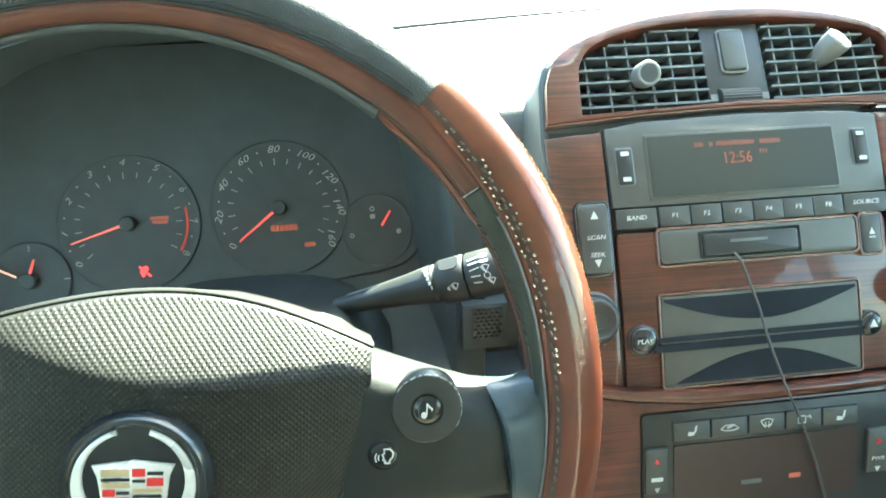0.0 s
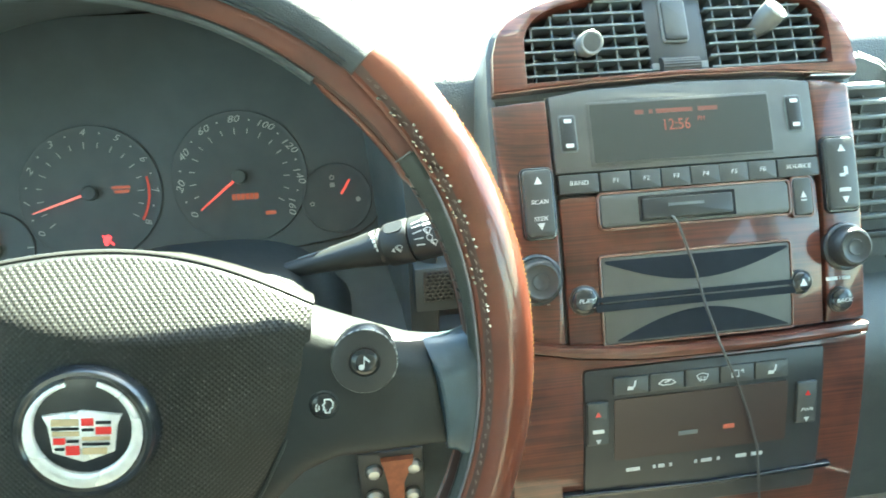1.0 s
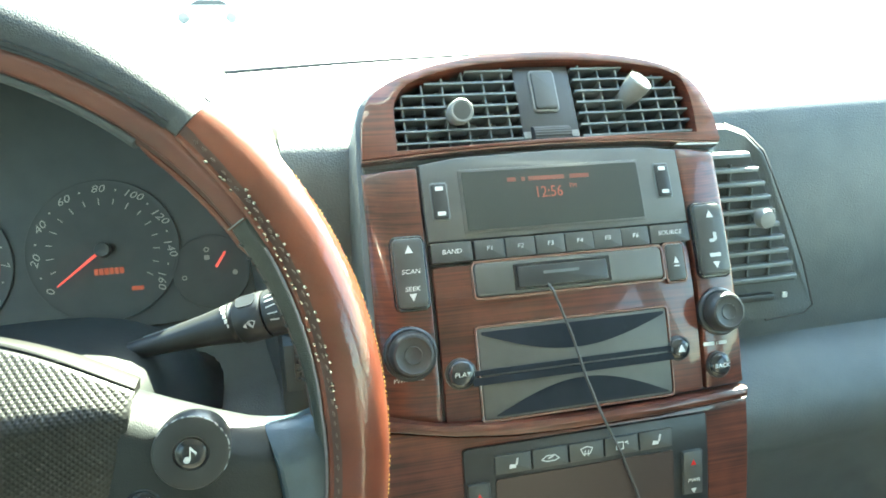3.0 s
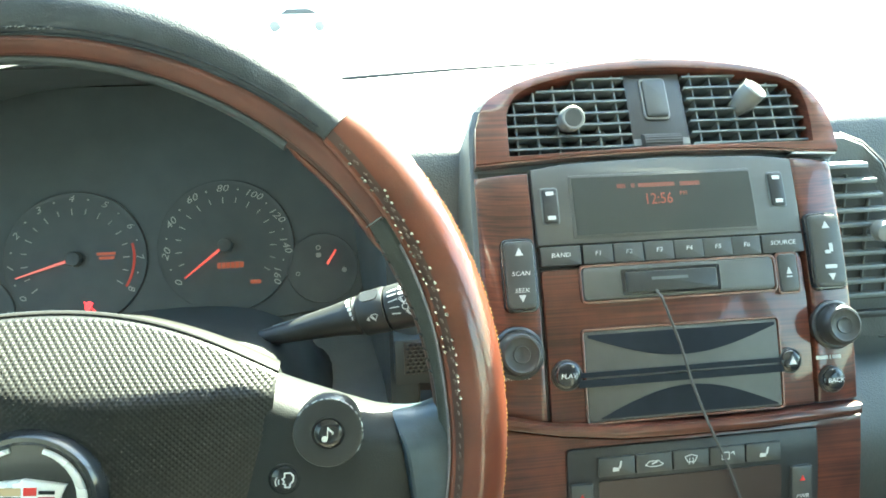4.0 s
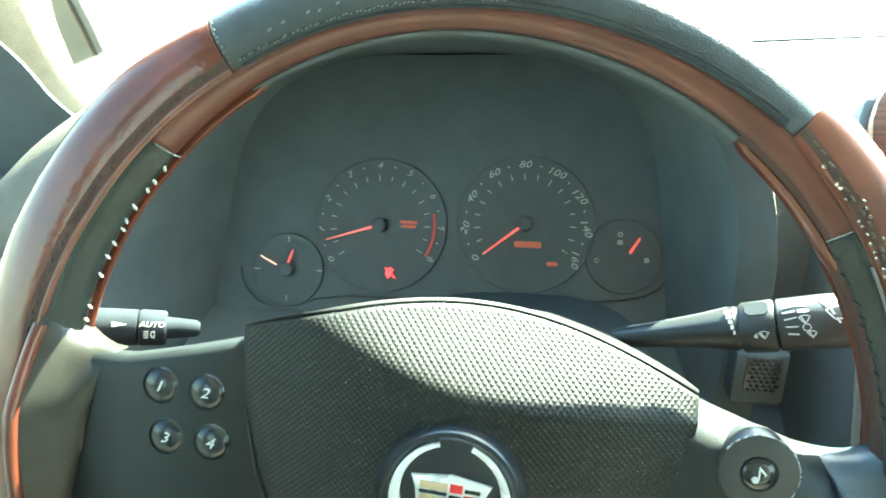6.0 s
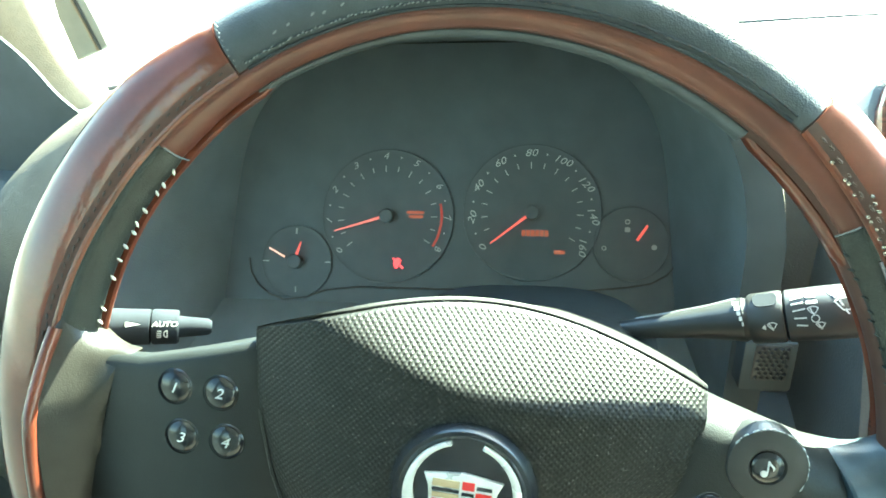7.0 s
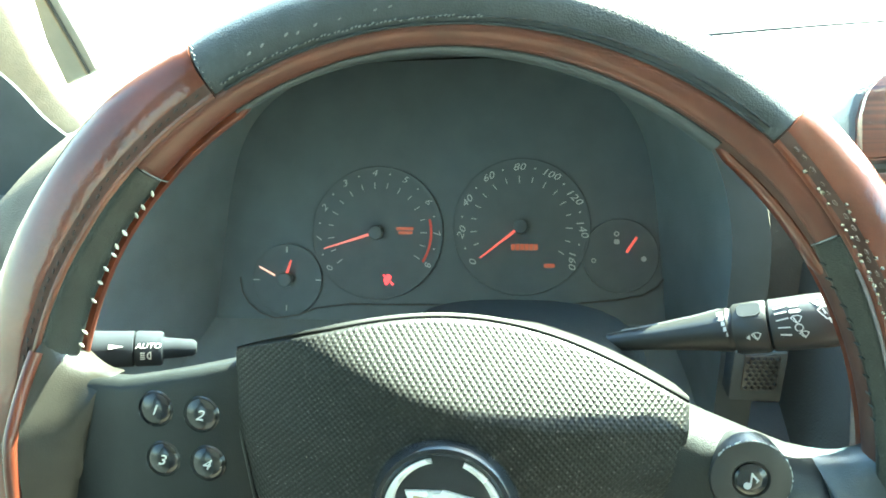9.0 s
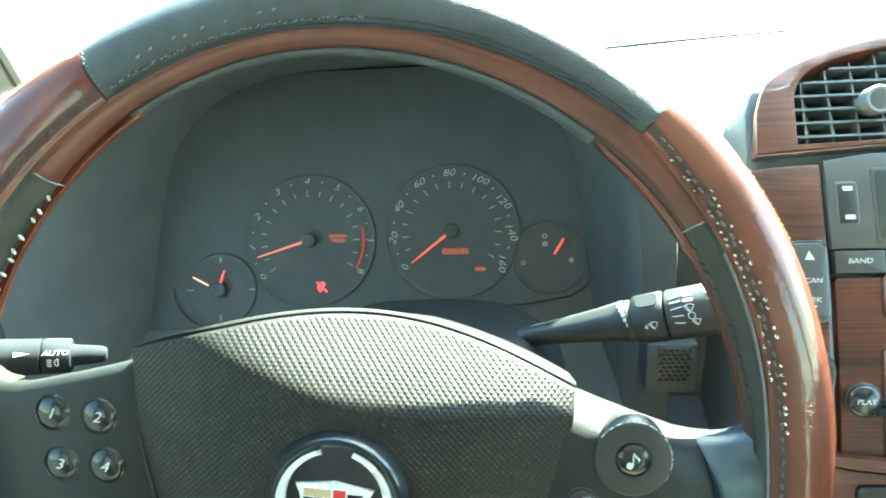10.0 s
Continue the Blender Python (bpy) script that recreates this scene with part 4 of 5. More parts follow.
def wiper_symbol(x, y, s, w=0.0004):
    fan = [(x - s, y + 0.45 * s), (x - 0.5 * s, y + 0.8 * s), (x + 0.3 * s, y + 0.85 * s), (x + s, y + 0.5 * s), (x + 0.35 * s, y - 0.5 * s), (x - 0.3 * s, y - 0.5 * s)]
    return merge(outline_strip(fan, w), outline_strip([(x - 0.5 * s, y + 0.5 * s), (x + 0.1 * s, y - 0.9 * s)], w * 1.4, False))


SR = stalk_frame((0.061, 0.167, 1.069), (0.191, 0.133, 1.1095), (0.25, -0.75, 0.62))
wiper = part("wiper_stalk", turned([(0, 0.0050), (0.02, 0.0062), (0.045, 0.0086), (0.063, 0.0114), (0.064, 0.0108), (0.0655, 0.0108)]), M_BLACK, column, "black wiper stalk with white symbols")
wiper.matrix_basis = SR
wiper.matrix_parent_inverse = world_of(column).inverted()
part("ring_switch", turned([(0.0655, 0.0118), (0.067, 0.0128), (0.080, 0.0132), (0.0815, 0.0126), (0.0815, 0.0110)]), M_BLACK, wiper, "rotating black ring")
part("ring_insert", wrapped(flat(rrect(0.0685, 0.0040, 0.0795, 0.0125, 0.003), 0.0, 0.0006), 0.0131), M_MATTE, wiper)
part("head", turned([(0.0817, 0.0112), (0.083, 0.0130), (0.10, 0.0134), (0.112, 0.0132), (0.117, 0.0110), (0.118, 0.0)]), M_BLACK, wiper)
# added bright strip: the sun's highlight along the stalk's upper edge
part("sunlit_edge", tube([(x, 0.99 * r * math.sin(1.6), 0.99 * r * math.cos(1.6)) for x, r in ((0.008, 0.0054), (0.02, 0.0062), (0.034, 0.0075), (0.045, 0.0086), (0.060, 0.0109))], 0.0010, 8), M_SATIN, wiper, "bright strip standing in for the sunlit edge")
HR = 0.0134
marks = [wrapped(merge(outline_strip([(0.0855, 0.0064), (0.0905, 0.0075)], 0.0007, False), outline_strip([(0.0855, 0.0036), (0.0905, 0.0042)], 0.0007, False), outline_strip([(0.0858, 0.0002), (0.0873, 0.0004)], 0.0006, False), outline_strip([(0.0878, 0.0005), (0.0893, 0.0007)], 0.0006, False), outline_strip([(0.0898, 0.0008), (0.0910, 0.0010)], 0.0006, False), outline_strip([(0.0862, -0.0032), (0.0912, -0.0034)], 0.0006, False), outline_strip([(0.0868, -0.0066), (0.0912, -0.0072)], 0.0007, False)), HR),
         wrapped(merge(flat(rrect(0.0918, 0.0065, 0.0962, 0.0093, 0.0007), 0, 0.00025), flat(rrect(0.0918, 0.0032, 0.0968, 0.0050, 0.0007), 0, 0.00025)), HR),
         wrapped(wiper_symbol(0.0945, -0.0002, 0.0024), HR), wrapped(outline_strip(disc(0.0950, -0.0040, 0.0017, 14), 0.0004), HR), wrapped(wiper_symbol(0.0968, -0.0076, 0.0020), HR),
         wrapped(wiper_symbol(0.1040, 0.0080, 0.0026), HR), wrapped(wiper_symbol(0.1085, 0.0012, 0.0046, 0.0006), HR)]
part("symbol_print", merge(*marks), M_WHITE, wiper, "white printed wiper symbols", smooth=False)
wedge = [(0.0590, 0.0065, 0.0616, 0.0090), (0.0598, 0.0036, 0.0620, 0.0058), (0.0606, 0.0008, 0.0624, 0.0029), (0.0614, -0.0020, 0.0628, 0.0001), (0.0624, -0.0046, 0.0632, -0.0027)]
part("speed_mark", wrapped(bars(wedge, 0.0, 0.00025), 0.0117), M_WHITE, wiper, smooth=False)
part("symbol_print", wrapped(merge(wiper_symbol(0.0760, -0.0062, 0.0022), flat([(0.0712, -0.0066), (0.0730, -0.0050), (0.0730, -0.0078)], 0, 0.00025)), 0.0133), M_WHITE, wiper, smooth=False)

SL = stalk_frame((-0.1231, 0.141, 1.078), (-0.2405, 0.091, 1.1024), (-0.15, -0.78, 0.6))
lamp = part("light_stalk", turned([(0.0395, 0.0030), (0.0415, 0.0044), (0.050, 0.0052), (0.0550, 0.0056), (0.056, 0.0060)]), M_MATTE, column, "black light stalk with white lettering")
lamp.matrix_basis = SL
lamp.matrix_parent_inverse = world_of(column).inverted()
part("ring_switch", turned([(0.056, 0.0082), (0.0572, 0.0090), (0.0680, 0.0093), (0.0690, 0.0088), (0.0690, 0.0078)]), M_MATTE, lamp, "rotating black ring")
part("head", turned([(0.0697, 0.0078), (0.0700, 0.0092), (0.09, 0.0096), (0.122, 0.0094), (0.127, 0.008), (0.128, 0.0)]), M_MATTE, lamp)
part("lettering", wrapped(lettering("AUTO", 0.0040, 0.0625, 0.0002, 0.0001, turn=180, shear=0.2, squash=1.1), 0.0094), M_WHITE, lamp, smooth=False)
part("arrow_mark", wrapped(flat([(0.0810, 0.0016), (0.0810, -0.0010), (0.0740, 0.0002)], 0, 0.00025), 0.0096), M_WHITE, lamp, smooth=False)
part("lamp_symbol", wrapped(merge(outline_strip([(0.0612 + 0.0016 * math.cos(a), 0.0052 + 0.0018 * math.sin(a)) for a in np.linspace(-1.57, 1.57, 9)], 0.0005), bars([(0.0640, 0.0034 + 0.0011 * i, 0.0662, 0.0039 + 0.0011 * i) for i in range(4)], 0, 0.00025)), 0.0094), M_WHITE, lamp, smooth=False)

# ---- instrument cluster ----
cluster = thing("instrument_cluster", CL, "dark instrument cluster with white dials and red needles", "instruments")
part("face_plate", flat(rrect(-0.30, -0.125, 0.155, 0.148, 0.085, 10), -0.012, -0.006), M_FACE, cluster)


def gauge(name, cx, cy, r, label):
    g = part(name, lathe([(0, -0.004), (r - 0.004, -0.004), (r - 0.0006, -0.0038), (r, -0.0036), (r + 0.0006, -0.0040), (r + 0.0009, -0.0062)], 64, cx, cy), M_DIAL, cluster, label)
    return g


def needle(parent, cx, cy, ang, length, mat, w=0.0012, hub=0.0062):
    a = radians(ang)
    d, s = Vector((math.cos(a), math.sin(a))), Vector((-math.sin(a), math.cos(a)))
    c = Vector((cx, cy))
    n = part("needle", flat([tuple(c + d * 0.004 + s * w), tuple(c + d * 0.004 - s * w), tuple(c + d * length - s * w * 0.45), tuple(c + d * length + s * w * 0.45)], 0.001, 0.0022), mat, parent, smooth=False)
    if hub:
        part("needle_hub", lathe([(hub, -0.003), (hub, 0.002), (hub * 0.85, 0.0032), (0, 0.0036)], 24, cx, cy), M_DIAL, parent)
    return n


def scale(parent, cx, cy, names, a0, a1, r_num, r_tick, size, minor=1, mat=None):
    n = len(names) - 1
    for i, t in enumerate(names):
        a = a0 + (a1 - a0) * i / n
        x, y = cx + r_num * math.cos(radians(a)), cy + r_num * math.sin(radians(a))
        part("numeral", lettering(t, size, x, y, -0.0036, turn=(a - 90) * 0.75, shear=0.25, squash=1.25), mat or M_NUM, parent, smooth=False)
    ticks = []
    for i in range(n * (minor + 1) + 1):
        a = radians(a0 + (a1 - a0) * i / (n * (minor + 1)))
        l = 0.0055 if i % (minor + 1) == 0 else 0.0045
        d = Vector((math.cos(a), math.sin(a)))
        s = Vector((-d.y, d.x)) * 0.00035
        c = Vector((cx, cy))
        p, q = c + d * (r_tick - l), c + d * r_tick
        ticks.append(flat([tuple(p + s), tuple(p - s), tuple(q - s), tuple(q + s)], -0.0040, -0.0034))
        if i % (minor + 1):
            ticks.append(flat(disc(cx + r_num * math.cos(a), cy + r_num * math.sin(a), 0.0008, 8), -0.0040, -0.0034))
    tagged(part("dial_scale", merge(*ticks), mat or M_NUM, parent, smooth=False), kind="stuff")


g = gauge("speedometer", 0.008, 0.004, 0.057, "round speedometer with white numerals")
scale(g, 0.008, 0.004, ["0", "20", "40", "60", "80", "100", "120", "140", "160"], 217, -33, 0.0500, 0.0425, 0.0085)
needle(g, 0.008, 0.004, 218, 0.043, M_NEEDLE)
part("odometer_bar", bars([(0.000 + 0.0038 * i, -0.0155, 0.0030 + 0.0038 * i, -0.0105) for i in range(6)], -0.0040, -0.0035), M_AMBER, g, smooth=False)
part("unit_bar", bars([(0.0270, -0.0300, 0.0360, -0.0268)], -0.0040, -0.0035), M_AMBER, g, smooth=False)
g = gauge("tachometer", -0.115, -0.001, 0.057, "round rev counter with pale numerals")
scale(g, -0.115, -0.001, [str(i) for i in range(9)], 217, -31, 0.0515, 0.0435, 0.0078, mat=M_DIM)
part("red_zone", flat(arcband(-0.115, -0.001, 0.0462, 0.0482, -32, 14, 20), -0.0040, -0.0034), M_REDZONE, g, smooth=False)
needle(g, -0.115, -0.001, 197, 0.047, M_NEEDLE_P)
part("unit_bar", bars([(-0.098, 0.0015, -0.083, 0.0038), (-0.096, -0.0022, -0.084, 0.0002)], -0.0040, -0.0035), M_AMBER, g, smooth=False)
part("warning_light", merge(flat(disc(-0.1045, -0.0385, 0.0019, 12), -0.0038, -0.0030), flat([(-0.1075, -0.0455), (-0.1052, -0.0455), (-0.1015, -0.0385), (-0.1030, -0.0375), (-0.1060, -0.0405)], -0.0038, -0.0030), flat([(-0.1095, -0.0375), (-0.1085, -0.0365), (-0.0995, -0.0450), (-0.1005, -0.0460)], -0.0038, -0.0030), flat(disc(-0.1060, -0.0415, 0.0026, 12), -0.0038, -0.0030)), M_REDLIGHT, g, "glowing red warning symbol", smooth=False)
g = gauge("fuel_gauge", -0.195, -0.042, 0.031, "small round fuel gauge")
needle(g, -0.195, -0.042, 72, 0.018, M_NEEDLE, 0.0012, 0.0065)
part("pointer", flat([(-0.2180, -0.0300), (-0.2176, -0.0316), (-0.2040, -0.0388), (-0.2036, -0.0374)], 0.001, 0.002), M_NEEDLE_W, g, smooth=False)
tagged(part("dial_scale", bars([(-0.1955, -0.0690, -0.1945, -0.0640), (-0.1690, -0.0425, -0.1640, -0.0415), (-0.1960, -0.0180, -0.1945, -0.0130), (-0.2255, -0.0425, -0.2200, -0.0415)], -0.0040, -0.0034), M_DIM, g, smooth=False), kind="stuff")
g = gauge("temperature_gauge", 0.089, -0.020, 0.030, "small round temperature gauge")
part("needle", flat([(0.0925, -0.0165), (0.0940, -0.0180), (0.1020, -0.0055), (0.1005, -0.0045)], 0.001, 0.002), M_NEEDLE, g, smooth=False)
tagged(part("dial_scale", merge(flat(disc(0.1075, -0.0225, 0.0022, 14), -0.0040, -0.0034), flat(arcband(0.0860, -0.0020, 0.0012, 0.0022, 0, 359, 14), -0.0040, -0.0034), flat(rrect(0.0838, -0.0105, 0.0882, -0.0065, 0.001), -0.0040, -0.0034), flat(arcband(0.0675, -0.0240, 0.0012, 0.0020, 0, 359, 14), -0.0040, -0.0034)), M_DIM, g, smooth=False), kind="stuff")
edge = [(-0.238, -0.040), (-0.236, -0.052), (-0.230, -0.062), (-0.219, -0.071), (-0.205, -0.0755), (-0.185, -0.0725), (-0.168, -0.066), (-0.140, -0.0625), (-0.060, -0.0620), (0.050, -0.0600), (0.086, -0.0560), (0.106, -0.0520), (0.118, -0.0450), (0.126, -0.0350), (0.130, -0.022), (0.130, -0.004)]
part("bezel_edge", tube([(x, y, -0.004) for x, y in edge], 0.0008, 8), M_BUTTON, cluster, "thin glossy bezel edge")

# ---- centre stack: wood, vents, radio, climate panel ----
top_out = [p for p in body_out if p[1] > 1.151]
top_frame = [(0.201, 1.1535), (0.265, 1.1568), (0.331, 1.1585), (0.400, 1.1575), (0.461, 1.1535)] + top_out[1:-1]
wpart("vent_surround", splate(top_frame, -0.012, 0.003, holes=[vent_hole], bevel=0.0012), M_DASHWOOD, stack, "glossy brown wood-grain surround", smooth=True)
strip = [(0.201, 1.1520), (0.265, 1.1554), (0.331, 1.1571), (0.400, 1.1561), (0.461, 1.1520), (0.461, 1.1530), (0.400, 1.1571), (0.331, 1.1581), (0.265, 1.1564), (0.201, 1.1530)]
wpart("trim_strip", splate(strip, -0.006, 0.0026), M_LIP, stack, "thin lacquered strip")
wpart("strip_end", splate([(0.4268, 1.1522), (0.4612, 1.1512), (0.4612, 1.1522), (0.4268, 1.1534)], -0.004, 0.0034, step=1), M_SATIN, stack, "short bright metal strip")


def side_panel(outline, inner):
    """A fascia panel that falls away towards its outer edge."""
    bm = flat(outline, -0.006, 0.002, bevel=0.0012)
    xs, zs = [p[0] for p in outline], [p[1] for p in outline]
    cut(bm, 1, [min(zs) + (max(zs) - min(zs)) * k / 9 for k in range(1, 9)])
    cut(bm, 0, [min(xs) + (max(xs) - min(xs)) * k / 8 for k in range(1, 8)])
    warp(bm, lambda c: on_stack((c.x, c.y, c.z - 4.5 * (c.x - inner) ** 2)))
    return wpart("side_panel", bm, M_DASHWOOD, stack, "glossy brown wood-grain side panel")


side_panel([(0.1985, 1.003), (0.2388, 1.003), (0.2388, 1.1475), (0.2005, 1.1475)], 0.2388)
side_panel([(0.4265, 1.000), (0.4585, 1.000), (0.4605, 1.1485), (0.4275, 1.1505)], 0.4270)
wpart("middle_panel", splate(rrect(0.2415, 0.9995, 0.4240, 1.0910, 0.003), -0.006, 0.002, bevel=0.001), M_DASHWOOD, stack, "glossy brown wood-grain radio surround")
led_top = [(0.1965, 1.0105), (0.238, 1.0025), (0.283, 0.9985), (0.322, 0.9970), (0.384, 0.9970), (0.4555, 0.9985)]
led_bot = [(0.4550, 0.9915), (0.384, 0.9885), (0.321, 0.9885), (0.283, 0.9895), (0.245, 0.9940), (0.1965, 1.0030)]
wpart("moulding", splate(led_top + led_bot, -0.006, 0.008, bevel=0.0034), M_DASHWOOD, stack, "rounded glossy wood moulding")
wpart("lower_panel", splate([(0.1955, 0.83), (0.4560, 0.83), (0.4575, 0.9900), (0.384, 0.9870), (0.321, 0.9870), (0.283, 0.9880), (0.245, 0.9925), (0.1965, 1.0015)], -0.006, 0.0015, bevel=0.001), M_DASHWOOD, stack, "glossy brown wood-grain lower panel")
wpart("backing", splate([(0.200, 0.84), (0.455, 0.84), (0.459, 1.15), (0.203, 1.15)], -0.008, -0.004), M_BLACK, stack)
wpart("vent_back", splate([(0.222, 1.1530), (0.449, 1.1530), (0.4490, 1.2050), (0.331, 1.2130), (0.224, 1.2040)], -0.045, -0.040), M_DARKHOLE, stack)


def vent_edge(x):
    """Top of the vent opening by x."""
    return float(np.interp(x, [0.2245, 0.2275, 0.238, 0.275, 0.317, 0.360, 0.405, 0.436, 0.4445], [1.180, 1.189, 1.1962, 1.2055, 1.2088, 1.2088, 1.2052, 1.1975, 1.178]))


def air_vent(x0, x1, kx, kz, ks, lean, tall, label):
    v = thing("air_vent", at_stack((x0 + x1) / 2, 1.158), label, "air vent", "centre vents")
    for i in range(7):
        z = 1.1628 + 0.0070 * i
        a, b = x0, x1
        while vent_edge(a) < z + 0.001 and a < b:
            a += 0.002
        while vent_edge(b) < z + 0.001 and b > a:
            b -= 0.002
        if b - a > 0.02:
            wpart("slat", splate([(a, z - 0.0006), (b, z - 0.0006), (b, z + 0.0006), (a, z + 0.0006)], -0.012, -0.0015, step=1), M_VENT, v)
    n = 6
    for i in range(n):
        x = x0 + (x1 - x0) * (i + 0.5) / n
        wpart("vane", splate([(x - 0.0006, 1.1585), (x + 0.0006, 1.1585), (x + 0.0006, vent_edge(x) - 0.0005), (x - 0.0006, vent_edge(x) - 0.0005)], -0.030, -0.0035, step=1), M_VENT, v)
    tilt = at_stack(kx, kz) @ pose(0, 0, 0, *lean)
    kn = wpart("knob", warp(lathe([(0.006, -0.012), (0.0078, -0.004), (0.0092, -0.001), (0.0098, 0.003), (0.0100, 0.0095), (0.0097, 0.0110), (0.0088, 0.0117), (0.0074, 0.0113), (0, 0.0110)], 40), lambda c: tilt @ Vector((c.x * ks, c.y * ks, c.z * tall))), M_VKNOB, v, "round grey vent knob")
    wpart("knob_face", warp(lathe([(0.0074, 0.0112), (0.0070, 0.0116), (0, 0.0117)], 32), lambda c: tilt @ Vector((c.x * ks, c.y * ks, c.z * tall))), M_BUTTON, kn, "dark dished knob face")
    return v


air_vent(0.2250, 0.3135, 0.2685, 1.1785, 0.84, (12, 4, 0), 0.9, "grey slatted air vent with a round knob, wood surround")
air_vent(0.3575, 0.4435, 0.4000, 1.1880, 0.9, (-20, 22, 0), 1.0, "grey slatted air vent with its knob tilted up")
cp = thing("hazard_panel", at_stack(0.3355, 1.158), "grey panel between the vents with hazard button", "switch panel")
wpart("panel", splate([(0.3140, 1.1590), (0.3570, 1.1600), (0.3570, 1.2085), (0.3140, 1.2085)], -0.040, -0.004, bevel=0.002), M_BLACK, cp)
wpart("hazard_button", splate(rrect(0.3262, 1.1800, 0.3430, 1.2035, 0.002), -0.005, -0.0005, bevel=0.0012), M_BUTTON, cp, "grey push button in a pale frame")
wpart("button_frame", splate(rrect(0.3250, 1.1788, 0.3442, 1.2047, 0.003), -0.005, -0.0022, bevel=0.0004), M_VKNOB, cp)
rings = [[(x, 0.0065 * math.cos(2 * math.pi * k / 40) * (1 - 0.05 * (k % 2)), 0.0065 * math.sin(2 * math.pi * k / 40) * (1 - 0.05 * (k % 2))) for k in range(40)] for x in (-0.0135, -0.006, 0.006, 0.0135)]
wpart("thumb_wheel", warp(loft(rings), lambda c: at_stack(0.334, 1.1645, -0.004) @ c), M_RUBBER, cp, "ribbed black thumb wheel", angle=15)
for x in (0.3165, 0.3520):
    wpart("vent_symbol", splate(rrect(x - 0.0026, 1.1625, x + 0.0026, 1.1665, 0.0005), -0.005, -0.0015), M_VKNOB, cp, smooth=False)

# radio
radio = thing("car_radio", at_stack(0.333, 1.03), "grey car radio with display, cassette and disc slot", "radio")
wpart("display_panel", splate([(0.2405, 1.1048), (0.4262, 1.1048), (0.4268, 1.1495), (0.400, 1.1522), (0.331, 1.1535), (0.265, 1.1520), (0.2405, 1.1490)], -0.006, 0.0035, bevel=0.0012), M_GREY, radio, "grey panel round the display")
wpart("screen_frame", splate(rrect(0.2655, 1.1078, 0.3950, 1.1445, 0.0015), 0.0, 0.0041, bevel=0.0004), M_GREY, radio, "pale edged frame")
scr = wpart("screen", splate(rrect(0.2675, 1.1095, 0.3935, 1.1428, 0.001), 0.0, 0.0045), M_SCREEN, radio, "dark display with amber digits")
wpart("clock_digits", warp(lettering("12:56", 0.0108, 0.0, 0.0, 0.0001, squash=0.85), lambda c: at_stack(0.3265, 1.1285, 0.0046) @ c), M_AMBER, scr, smooth=False)
wpart("clock_suffix", warp(lettering("PM", 0.0042, 0.0, 0.0, 0.0001), lambda c: at_stack(0.3445, 1.1312, 0.0046) @ c), M_AMBER, scr, smooth=False)
wpart("text_bar", merge(*[splate([(a, 1.1358), (b, 1.1358), (b, 1.1382), (a, 1.1382)], 0.0044, 0.0047, step=1) for a, b in ((0.2985, 0.3045), (0.3085, 0.3110), (0.3135, 0.3390), (0.3430, 0.3570))]), M_AMBER_D, scr, smooth=False)
for x0, z0 in ((0.2465, 1.1175), (0.4070, 1.1210)):
    k = wpart("rocker_button", splate(rrect(x0, z0, x0 + 0.0102, z0 + 0.0198, 0.0015), 0.0, 0.0050, bevel=0.0008), M_BLACK, radio, "tall black rocker button")
    wpart("mark", merge(*[splate(rrect(x0 + 0.0026, z, x0 + 0.0078, z + 0.0022, 0.0003), 0.004, 0.0053, step=1) for z in (z0 + 0.0018, z0 + 0.0158)]), M_WHITE, k, smooth=False)
    wpart("button_frame", splate(rrect(x0 - 0.0009, z0 - 0.0009, x0 + 0.0111, z0 + 0.0207, 0.002), 0.0, 0.0039, bevel=0.0003), M_VENT, radio)
cells = [("BAND", 0.2415, 0.2690)] + [("F%d" % (i + 1), x - 0.0103, x + 0.0103) for i, x in enumerate((0.2805, 0.3015, 0.3225, 0.3433, 0.3637, 0.3842))] + [("SOURCE", 0.3952, 0.4255)]
for t, a, b in cells:
    k = wpart("key", splate(rrect(a + 0.0002, 1.0930, b - 0.0002, 1.1040, 0.0005), -0.004, 0.0042, bevel=0.0004), M_BUTTON, radio, "grey flat key with white lettering")
    wpart("lettering", warp(lettering(t, 0.0042, 0, 0, 0.0001, shear=0.15, squash=1.15), lambda c: at_stack((a + b) / 2, 1.0988, 0.0043) @ c), M_WHITE, k, smooth=False)
wpart("cassette_door", splate(rrect(0.2680, 1.0718, 0.4010, 1.0908, 0.003), 0.0, 0.0050, bevel=0.0014), M_GREY, radio, "grey cassette door")
wpart("cassette_slot", splate(rrect(0.2940, 1.0735, 0.3620, 1.0885, 0.001), 0.0, 0.0054), M_GLOSS, radio, "black cassette opening")
k = wpart("eject_key", splate(rrect(0.4045, 1.0695, 0.4180, 1.0918, 0.002), 0.0, 0.0054, bevel=0.0012), M_BUTTON, radio, "tall grey eject key")
wpart("eject_symbol", merge(splate([(0.4092, 1.0800), (0.4133, 1.0800), (0.41125, 1.0840)], 0.004, 0.0057, step=1), splate([(0.4092, 1.0780), (0.4133, 1.0780), (0.4133, 1.0788), (0.4092, 1.0788)], 0.004, 0.0057, step=1)), M_WHITE, k, smooth=False)
wpart("disc_panel", splate(rrect(0.2660, 1.0005, 0.3990, 1.0540, 0.002), 0.0, 0.0042, bevel=0.0008), M_GREY, radio, "grey disc slot panel")
n = 24
wpart("upper_recess", splate([(0.2680 + 0.129 * i / n, 1.0520) for i in range(n + 1)] + [(0.3970 - 0.129 * i / n, 1.0505 - 0.0135 * math.sin(math.pi * i / n)) for i in range(n + 1)], 0.0, 0.0046), M_MATTE, radio, "dark curved recess")
